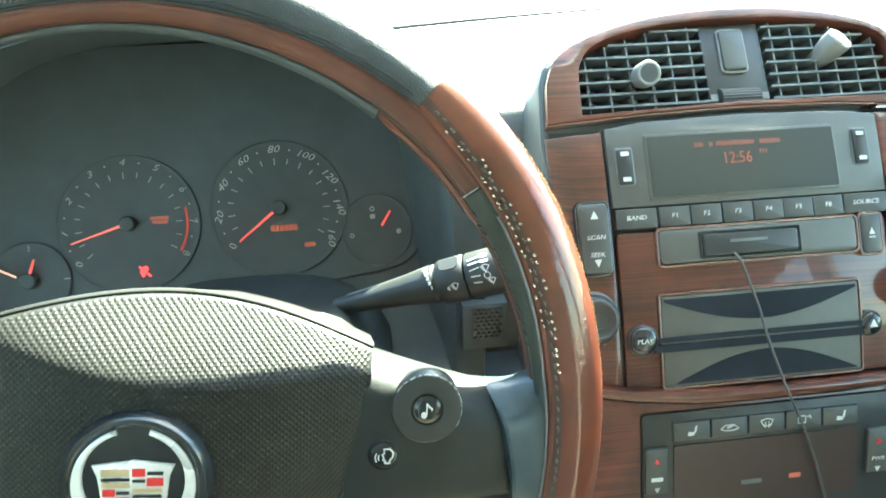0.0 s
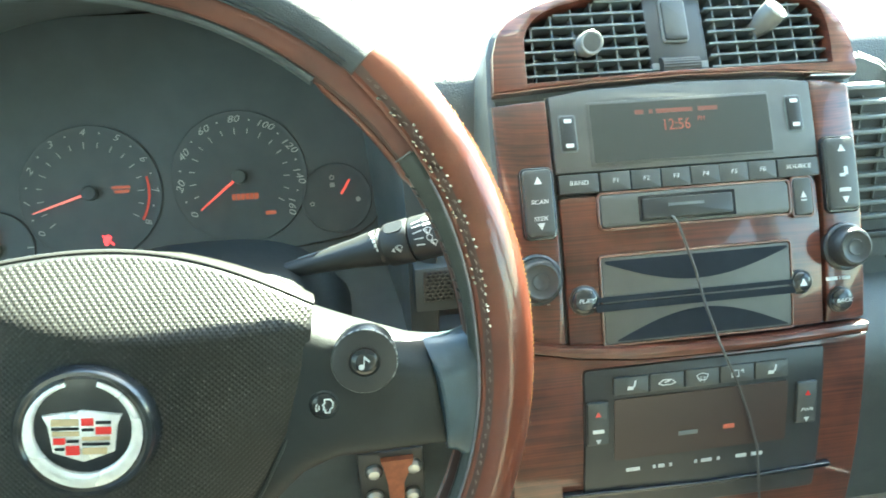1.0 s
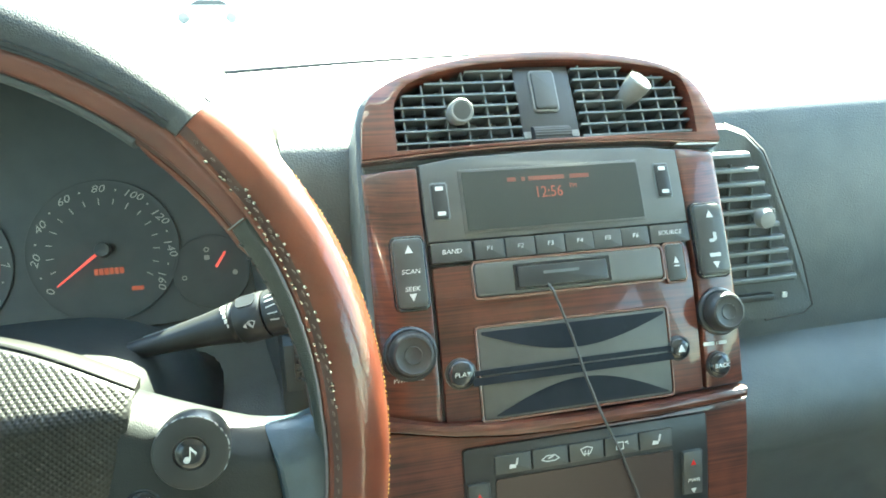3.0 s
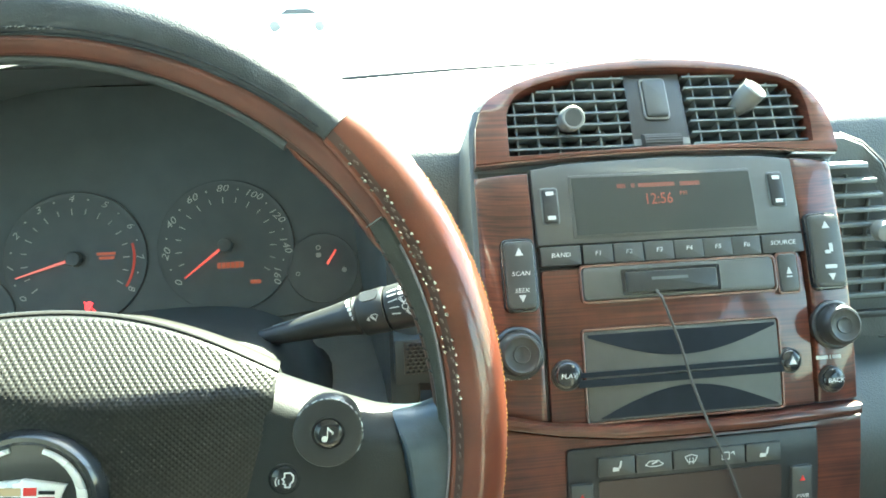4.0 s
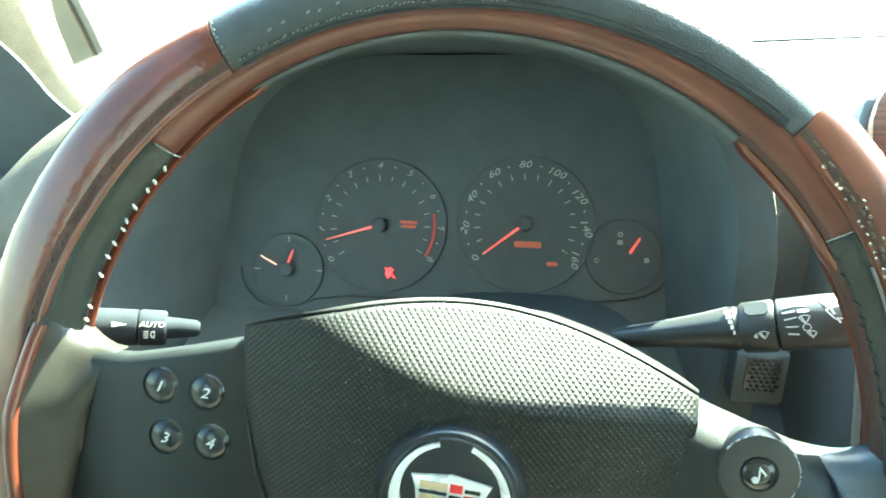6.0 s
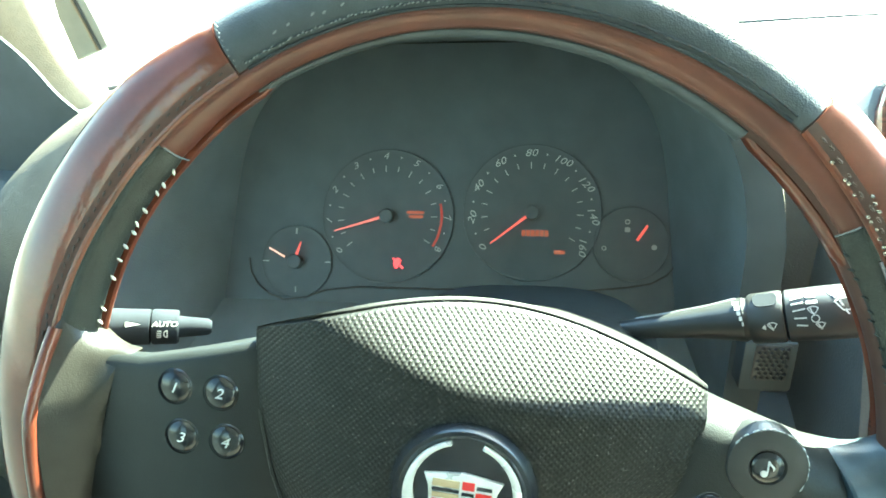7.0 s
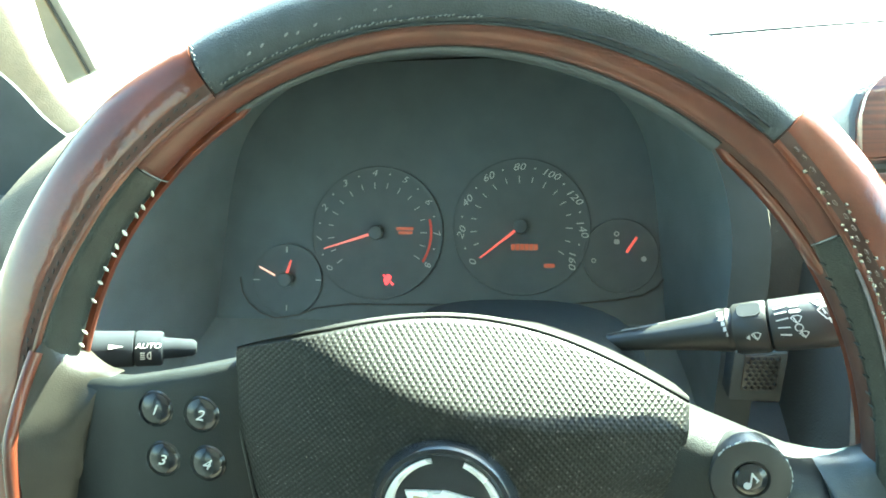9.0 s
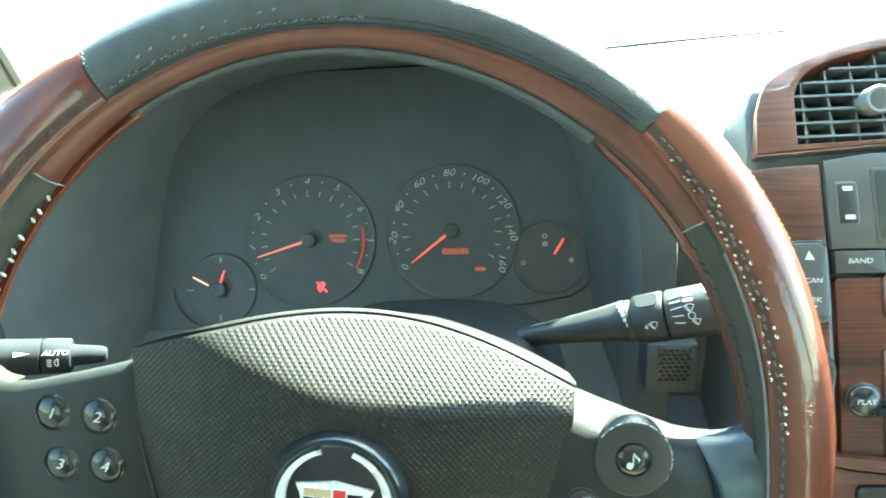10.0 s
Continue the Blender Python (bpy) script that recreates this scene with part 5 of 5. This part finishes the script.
wpart("lower_recess", splate([(0.3960 - 0.122 * i / n, 1.0022) for i in range(n + 1)] + [(0.2740 + 0.122 * i / n, 1.0028 + 0.0160 * math.sin(math.pi * i / n)) for i in range(n + 1)], 0.0, 0.0046), M_MATTE, radio, "dark curved recess")
wpart("disc_slot", merge(splate(rrect(0.2600, 1.0275, 0.4010, 1.0304, 0.0005), 0.0, 0.0052), splate(rrect(0.2600, 1.0218, 0.4010, 1.0262, 0.0005), 0.0, 0.0056)), M_MATTE, radio, "black disc slot")
for x, z, r, t in ((0.2530, 1.0296, 0.0086, "PLAY"), (0.4062, 1.0280, 0.0070, ""), (0.4360, 1.0142, 0.0076, "BACK")):
    k = wpart("round_key", warp(lathe([(r, -0.002), (r, 0.0055), (r - 0.0012, 0.0066), (r - 0.003, 0.0070), (0, 0.0074)], 36), lambda c: at_stack(x, z) @ c), M_GLOSS, radio, "round glossy black key")
    wpart("key_ring", warp(lathe([(r + 0.0014, 0.0), (r + 0.0014, 0.0042), (r + 0.0005, 0.0048), (r - 0.0002, 0.004)], 36), lambda c: at_stack(x, z) @ c), M_BLACK, radio)
    if t:
        wpart("lettering", warp(lettering(t, 0.0040, 0, 0, 0.0001, shear=0.15, squash=1.15), lambda c: at_stack(x, z, 0.0076) @ c), M_WHITE, k, smooth=False)
    else:
        wpart("eject_symbol", splate([(x - 0.0026, z - 0.002), (x + 0.0026, z - 0.002), (x, z + 0.0026)], 0.007, 0.0078, step=1), M_WHITE, k, smooth=False)
for x0, z0, x1, z1 in ((0.2145, 1.0695, 0.2360, 1.1082), (0.4295, 1.0705, 0.4520, 1.1140)):
    wpart("rocker_frame", splate(rrect(x0 - 0.0016, z0 - 0.0018, x1 + 0.0016, z1 + 0.0016, 0.0045), 0.0, 0.0050, bevel=0.0014), M_GLOSS, radio, "black frame round the rocker")
    k = wpart("rocker", splate(rrect(x0, z0, x1, z1, 0.0035), 0.0, 0.0075, bevel=0.0022), M_BUTTON, radio, "tall dark rocker switch")
    xm = (x0 + x1) / 2
    h = 0.0074
    wpart("arrow_mark", splate([(xm - 0.0028, z1 - 0.0085), (xm + 0.0028, z1 - 0.0085), (xm, z1 - 0.0042)], h, h + 0.0004, step=1), M_WHITE, k, smooth=False)
    wpart("arrow_mark", splate([(xm - 0.0026, z0 + 0.0080), (xm + 0.0026, z0 + 0.0080), (xm, z0 + 0.0038)], h, h + 0.0004, step=1), M_WHITE, k, smooth=False)
    if x0 < 0.3:
        for t, z in (("SCAN", 1.0895), ("SEEK", 1.0800)):
            wpart("lettering", warp(lettering(t, 0.0040, 0, 0, 0.0001, shear=0.15, squash=1.15), lambda c: at_stack(xm, z, h + 0.0003) @ c), M_WHITE, k, smooth=False)
    else:
        wpart("symbol_print", merge(splate(rrect(xm - 0.003, 1.0905, xm + 0.001, 1.0925, 0.0006), h, h + 0.0004, step=1), splate(rrect(xm + 0.0005, 1.0915, xm + 0.003, 1.0965, 0.0006), h, h + 0.0004, step=1), splate(rrect(xm - 0.0042, 1.0815, xm + 0.0042, 1.0838, 0.0004), h, h + 0.0004, step=1)), M_DIM, k, smooth=False)
for x, z, r in ((0.2202, 1.0445, 0.0135), (0.4412, 1.0476, 0.0130)):
    k = wpart("rotary_knob", warp(lathe([(r + 0.0008, 0.0), (r + 0.0008, 0.008), (r, 0.0120), (r - 0.0012, 0.0138), (r - 0.0026, 0.0142), (r - 0.0036, 0.0134), (0.0056, 0.0130), (0.0052, 0.0136), (0.0042, 0.0132), (0, 0.0126)], 48), lambda c: at_stack(x, z) @ c), M_KNOB, radio, "round dark knob with dished face")
    wpart("knob_collar", warp(lathe([(r + 0.0035, 0.0), (r + 0.0035, 0.0035), (r + 0.002, 0.0048), (r, 0.0048)], 48), lambda c: at_stack(x, z) @ c), M_BLACK, radio)
wpart("lettering", warp(lettering("PWR / VOL", 0.0036, 0, 0, 0.0001, shear=0.15, squash=1.1), lambda c: at_stack(0.2175, 1.0300, 0.0024) @ c), M_WHITE, radio, smooth=False)
wpart("mark", merge(*[splate([(a, 1.0268), (b, 1.0268), (b, 1.0290), (a, 1.0290)], 0.0018, 0.0024, step=1) for a, b in ((0.4265, 0.4350), (0.4365, 0.4372), (0.4385, 0.4445))]), M_WHITE, radio, smooth=False)

for x0, z0, x1, z1, r in ((0.2660, 1.0698, 0.4030, 1.0925, 0.004), (0.4028, 1.0678, 0.4197, 1.0932, 0.003), (0.2640, 0.9988, 0.4010, 1.0558, 0.003)):
    wpart("opening_lip", splate(rrect(x0, z0, x1, z1, r), 0.0, 0.0046, holes=[rrect(x0 + 0.0018, z0 + 0.0018, x1 - 0.0018, z1 - 0.0018, r * 0.6)], bevel=0.0007), M_LIP, radio)

# cassette adapter with its cable
ad = thing("cassette_adapter", at_stack(0.328, 1.074), "black cassette adapter in the slot with thin cable", "adapter")
cas = wpart("cassette", splate(rrect(0.2965, 1.0750, 0.3595, 1.0868, 0.001), 0.002, 0.0066, bevel=0.0008), M_BLACK, ad, "black plastic cassette edge")
wpart("mark", merge(*[splate([(a, 1.0815), (b, 1.0815), (b, 1.0832), (a, 1.0832)], 0.006, 0.0069, step=1) for a, b in ((0.3140, 0.3390),)]), M_VENT, cas, smooth=False)
path = [(0.3165, 1.0755, 0.006), (0.3180, 1.0715, 0.010), (0.3215, 1.0600, 0.011), (0.3275, 1.0440, 0.010), (0.3340, 1.0200, 0.010), (0.3410, 0.9980, 0.013), (0.3510, 0.9700, 0.010), (0.3610, 0.9450, 0.009), (0.3690, 0.9200, 0.009), (0.3740, 0.88, 0.010), (0.376, 0.84, 0.012)]
wpart("cable", tube([on_stack(p) for p in path], 0.0009, 8), M_CABLE, ad, "thin black cable hanging down")

# climate panel
cl = thing("climate_panel", at_stack(0.332, 0.90), "black climate control panel with warm-lit buttons", "climate control")
wpart("panel", splate(rrect(0.2455, 0.8780, 0.4195, 0.9850, 0.003), 0.0, 0.0042, bevel=0.0012), M_BLACK, cl)
for i in range(5):
    a = 0.2655 + 0.0253 * i
    k = wpart("key", splate(rrect(a, 0.9672, a + 0.0245, 0.9790, 0.001), 0.002, 0.0062, bevel=0.0008), M_BUTTON, cl, "flat grey climate key")
    c, z, h = a + 0.0122, 0.9731, 0.0061
    if i in (0, 4):
        sym = merge(splate([(c - 0.003, z - 0.0028), (c + 0.0015, z - 0.0028), (c + 0.0015, z - 0.0008), (c - 0.0024, z - 0.0002)], h, h + 0.0004, step=1), splate([(c + 0.0012, z - 0.0014), (c + 0.0026, z - 0.0010), (c + 0.0036, z + 0.0032), (c + 0.0024, z + 0.0032)], h, h + 0.0004, step=1))
    elif i == 1:
        sym = merge(*[warp(b, lambda q: at_stack(c, z, h) @ q) for b in (outline_strip([(-0.006, -0.001), (-0.003, 0.0014), (0.003, 0.0014), (0.006, -0.001), (0.003, -0.0022), (-0.003, -0.0022)], 0.0006), outline_strip([(-0.0015, -0.0005), (0.002, 0.0008)], 0.0009, False))])
    elif i == 2:
        sym = merge(*[warp(b, lambda q: at_stack(c, z, h) @ q) for b in (outline_strip([(-0.0042, 0.0020), (0.0, 0.0032), (0.0042, 0.0020), (0.0024, -0.0016), (-0.0024, -0.0016)], 0.0006), outline_strip([(-0.0016, -0.0030), (-0.0010, 0.0008)], 0.0005, False), outline_strip([(0.0012, -0.0030), (0.0012, 0.0008)], 0.0005, False))])
    else:
        sym = merge(*[warp(b, lambda q: at_stack(c, z, h) @ q) for b in (outline_strip([(-0.004, -0.0022), (0.001, -0.0022), (0.001, 0.0024), (-0.004, 0.0024)], 0.0006), outline_strip([(0.0025, 0.0015), (0.004, 0.0026), (0.0045, 0.0005)], 0.0006, False))])
    wpart("symbol", sym, M_WHITE, k, smooth=False)
scr2 = wpart("screen", splate(rrect(0.2660, 0.9205, 0.3920, 0.9640, 0.0015), 0.002, 0.0050), M_SCREEN2, cl, "dark reddish display")
for a, b, z, m in ((0.3120, 0.3260, 0.9335, M_VENT), (0.3450, 0.3530, 0.9345, M_AMBER)):
    wpart("mark", splate([(a, z), (b, z), (b, z + 0.003), (a, z + 0.003)], 0.0048, 0.0052, step=1), m, scr2, smooth=False)
for x0, z0 in ((0.2465, 0.9340), (0.3985, 0.9320)):
    k = wpart("rocker", splate(rrect(x0, z0, x0 + 0.0152, z0 + 0.0300, 0.0015), 0.002, 0.0068, bevel=0.0014), M_BUTTON, cl, "dark temperature rocker")
    xm = x0 + 0.0076
    wpart("arrow_mark", splate([(xm - 0.002, z0 + 0.0205), (xm + 0.002, z0 + 0.0205), (xm, z0 + 0.0240)], 0.0066, 0.0071, step=1), M_RED, k, smooth=False)
    if x0 > 0.3:
        wpart("lettering", warp(lettering("PWR", 0.0038, 0, 0, 0.0001, shear=0.15, squash=1.15), lambda c: at_stack(xm, z0 + 0.0102, 0.0070) @ c), M_WHITE, k, smooth=False)
    else:
        wpart("mark", splate(rrect(xm - 0.0040, z0 + 0.0090, xm + 0.0040, z0 + 0.0115, 0.0004), 0.0066, 0.0071, step=1), M_WHITE, k, smooth=False)
    wpart("arrow_mark", splate([(xm - 0.002, z0 + 0.0045), (xm + 0.002, z0 + 0.0045), (xm, z0 + 0.0012)], 0.0066, 0.0071, step=1), M_DIM, k, smooth=False)
for a, b in ((0.2750, 0.2850), (0.2945, 0.2965), (0.2985, 0.3030), (0.3065, 0.3085), (0.3250, 0.3270), (0.3300, 0.3380), (0.3420, 0.3440), (0.3560, 0.3640), (0.3680, 0.3760)):
    wpart("mark", splate(rrect(a, 0.9105, b, 0.9130, 0.0004), 0.003, 0.0047, step=1), M_DIM, cl, smooth=False)
wpart("lower_lip", splate([(0.2300, 0.8960), (0.331, 0.8925), (0.4300, 0.8950), (0.4300, 0.8980), (0.331, 0.8955), (0.2300, 0.8990)], 0.002, 0.0068, bevel=0.0006), M_GLOSS, cl, "thin glossy lip")
wpart("side_groove", splate([(0.2398, 1.003), (0.2412, 1.003), (0.2412, 1.148), (0.2398, 1.148)], -0.004, -0.001), M_BLACK, stack)

# ---- passenger-side vent ----
pv = thing("side_air_vent", pose(0.55, 0.27, 0.99), "grey slatted side air vent beside the centre stack", "air vent")
hull = [(0.468, 0.993), (0.551, 0.988), (0.590, 0.9905), (0.5985, 0.997), (0.586, 1.035), (0.571, 1.069), (0.552, 1.108), (0.541, 1.132), (0.530, 1.146), (0.515, 1.152), (0.470, 1.152)]


def face_y(c):
    """Plate coordinates x, z, height to a face leaning forward at the top."""
    return Vector((c.x, 0.258 + 0.165 * (c.y - 1.0) - c.z + 0.02 * (max(0.0, c.y - 1.122) / 0.03) ** 2, c.y))


wpart("surround", warp(flat(hull, -0.02, 0.006, bevel=0.003), face_y), M_DASH, pv)
edge = hull[1:-1]
wpart("edge_gap", warp(tube([(x, z, 0.0045) for x, z in edge], 0.0014, 8), face_y), M_RUBBER, pv)
core = [(0.474, 1.022), (0.577, 1.022), (0.560, 1.062), (0.541, 1.102), (0.525, 1.130), (0.474, 1.136)]
# no duct here: a shallow dark sheet paints the shade behind the slats
wpart("vent_back", warp(flat(core, 0.004, 0.0066), face_y), M_VENTSHADE, pv)
for i in range(10):
    z = 1.027 + 0.0116 * i
    x1 = float(np.interp(z, [1.022, 1.062, 1.102, 1.130, 1.136], [0.577, 0.560, 0.541, 0.525, 0.518]))
    wpart("slat", warp(flat([(0.474, z - 0.0018), (x1, z - 0.0018), (x1, z + 0.0018), (0.474, z + 0.0018)], 0.004, 0.0115, bevel=0.0008), face_y), M_VENT, pv)
for i in range(4):
    x = 0.485 + 0.021 * i
    wpart("vane", warp(flat([(x, 1.024), (x + 0.0012, 1.024), (x + 0.0012, 1.124 - 0.02 * max(0, i - 1)), (x, 1.124 - 0.02 * max(0, i - 1))], 0.005, 0.0085), face_y), M_VENT, pv)
wpart("knob", warp(lathe([(0.003, 0), (0.003, 0.014), (0.0075, 0.017), (0.0085, 0.021), (0.0070, 0.0255), (0, 0.027)], 28, 0.531, 1.083), face_y), M_VKNOB, pv, "round grey vent knob")
wpart("thumb_wheel", warp(flat(rrect(0.515, 1.0065, 0.556, 1.0125, 0.002), 0.004, 0.0085, bevel=0.0008), face_y), M_BLACK, pv)
for x in (0.500, 0.566):
    wpart("vent_symbol", warp(flat(rrect(x, 1.007, x + 0.0045, 1.0115, 0.0005), 0.005, 0.0066), face_y), M_DIM, pv, smooth=False)

# ---- knurled switch and keys by the column ----
sw = thing("knee_switch", pose(0.157, 0.214, 1.003), "small dark knurled switch in a frame on the hood's foot", "switch")
wpart("frame", box(0.1415, 0.2095, 1.0030, 0.1730, 0.2300, 1.0385, 0.0015), M_SHELL, sw)
wpart("pocket", box(0.1480, 0.2085, 1.0110, 0.1690, 0.2200, 1.0370, 0.0008), M_BLACK, sw)
for j in range(8):
    for i in range(5):
        bm = bmesh.new()
        bmesh.ops.create_cone(bm, cap_ends=True, segments=4, radius1=0.0020, radius2=0.0005, depth=0.0016, matrix=pose(0.1505 + 0.0037 * i + (0.0018 if j % 2 else 0), 0.2080, 1.0135 + 0.0030 * j, 90))
        wpart("knurl", bm, M_SPOKE, sw)

kf = thing("key_fob", pose(0.118, 0.2, 0.82), "brown leather key strap with silver studs, hanging", "key fob")
wpart("plate", box(0.088, 0.205, 0.800, 0.142, 0.235, 0.880, 0.003), M_BLACK, kf)
wpart("strap", loft([[(0.118 + dx + w, 0.200, z), (0.118 + dx - w, 0.200, z), (0.118 + dx - w, 0.2055, z), (0.118 + dx + w, 0.2055, z)] for z, w, dx in ((0.790, 0.006, -0.001), (0.81, 0.0065, -0.001), (0.83, 0.006, 0.0), (0.85, 0.0065, 0.0), (0.866, 0.011, 0.002), (0.874, 0.013, 0.002))]), M_STRAP, kf, "worn brown leather strap")
for x, z in ((0.101, 0.861), (0.133, 0.863), (0.100, 0.834), (0.131, 0.833)):
    wpart("stud", warp(lathe([(0.0070, 0), (0.0068, 0.003), (0.0045, 0.0055), (0, 0.0065)], 20), lambda c: Vector((x + c.x, 0.205 - c.z, z + c.y))), M_SATIN, kf, "domed silver stud")

# ---- sail trim beside the windscreen pillar ----
wedge_pts = [(-0.396, 1.184), (-0.369, 1.193), (-0.361, 1.197), (-0.3615, 1.216), (-0.364, 1.242), (-0.367, 1.275), (-0.370, 1.300), (-0.380, 1.285), (-0.3885, 1.250), (-0.3945, 1.222)]
sail = structure("trim_sail", warp(flat(wedge_pts, 0.0, 0.010, bevel=0.002), lambda c: Vector((c.x + 0.006, 0.405 - c.z - 0.35 * (c.y - 1.18), c.y))), M_SAIL, "grey wedge-shaped trim beside the windscreen pillar", "trim")
part("rubber_seal", tube([(x + 0.002, 0.394 - 0.35 * (z - 1.18), z) for x, z in ((-0.364, 1.194), (-0.3655, 1.216), (-0.368, 1.242), (-0.371, 1.275))], 0.0011, 8), M_RUBBER, sail)
part("bright_seal", tube([(x - 0.001, 0.394 - 0.35 * (z - 1.18), z) for x, z in ((-0.364, 1.193), (-0.3655, 1.216), (-0.368, 1.242), (-0.371, 1.275))], 0.0011, 8), M_CREAM, sail)
# added dark plate in the shape of the shaded pillar foot
corner = rounded_line([(-0.460, 1.080), (-0.396, 1.112), (-0.361, 1.131), (-0.332, 1.144), (-0.321, 1.153), (-0.334, 1.164), (-0.346, 1.176), (-0.354, 1.189), (-0.366, 1.205), (-0.400, 1.236), (-0.460, 1.262)])
structure("trim_pillar_shade", warp(flat(corner, 0.0, 0.003), lambda c: Vector((c.x, 0.300 - c.z, c.y))), M_SHELL, "dark plate standing in for shade at the pillar's foot", "trim")
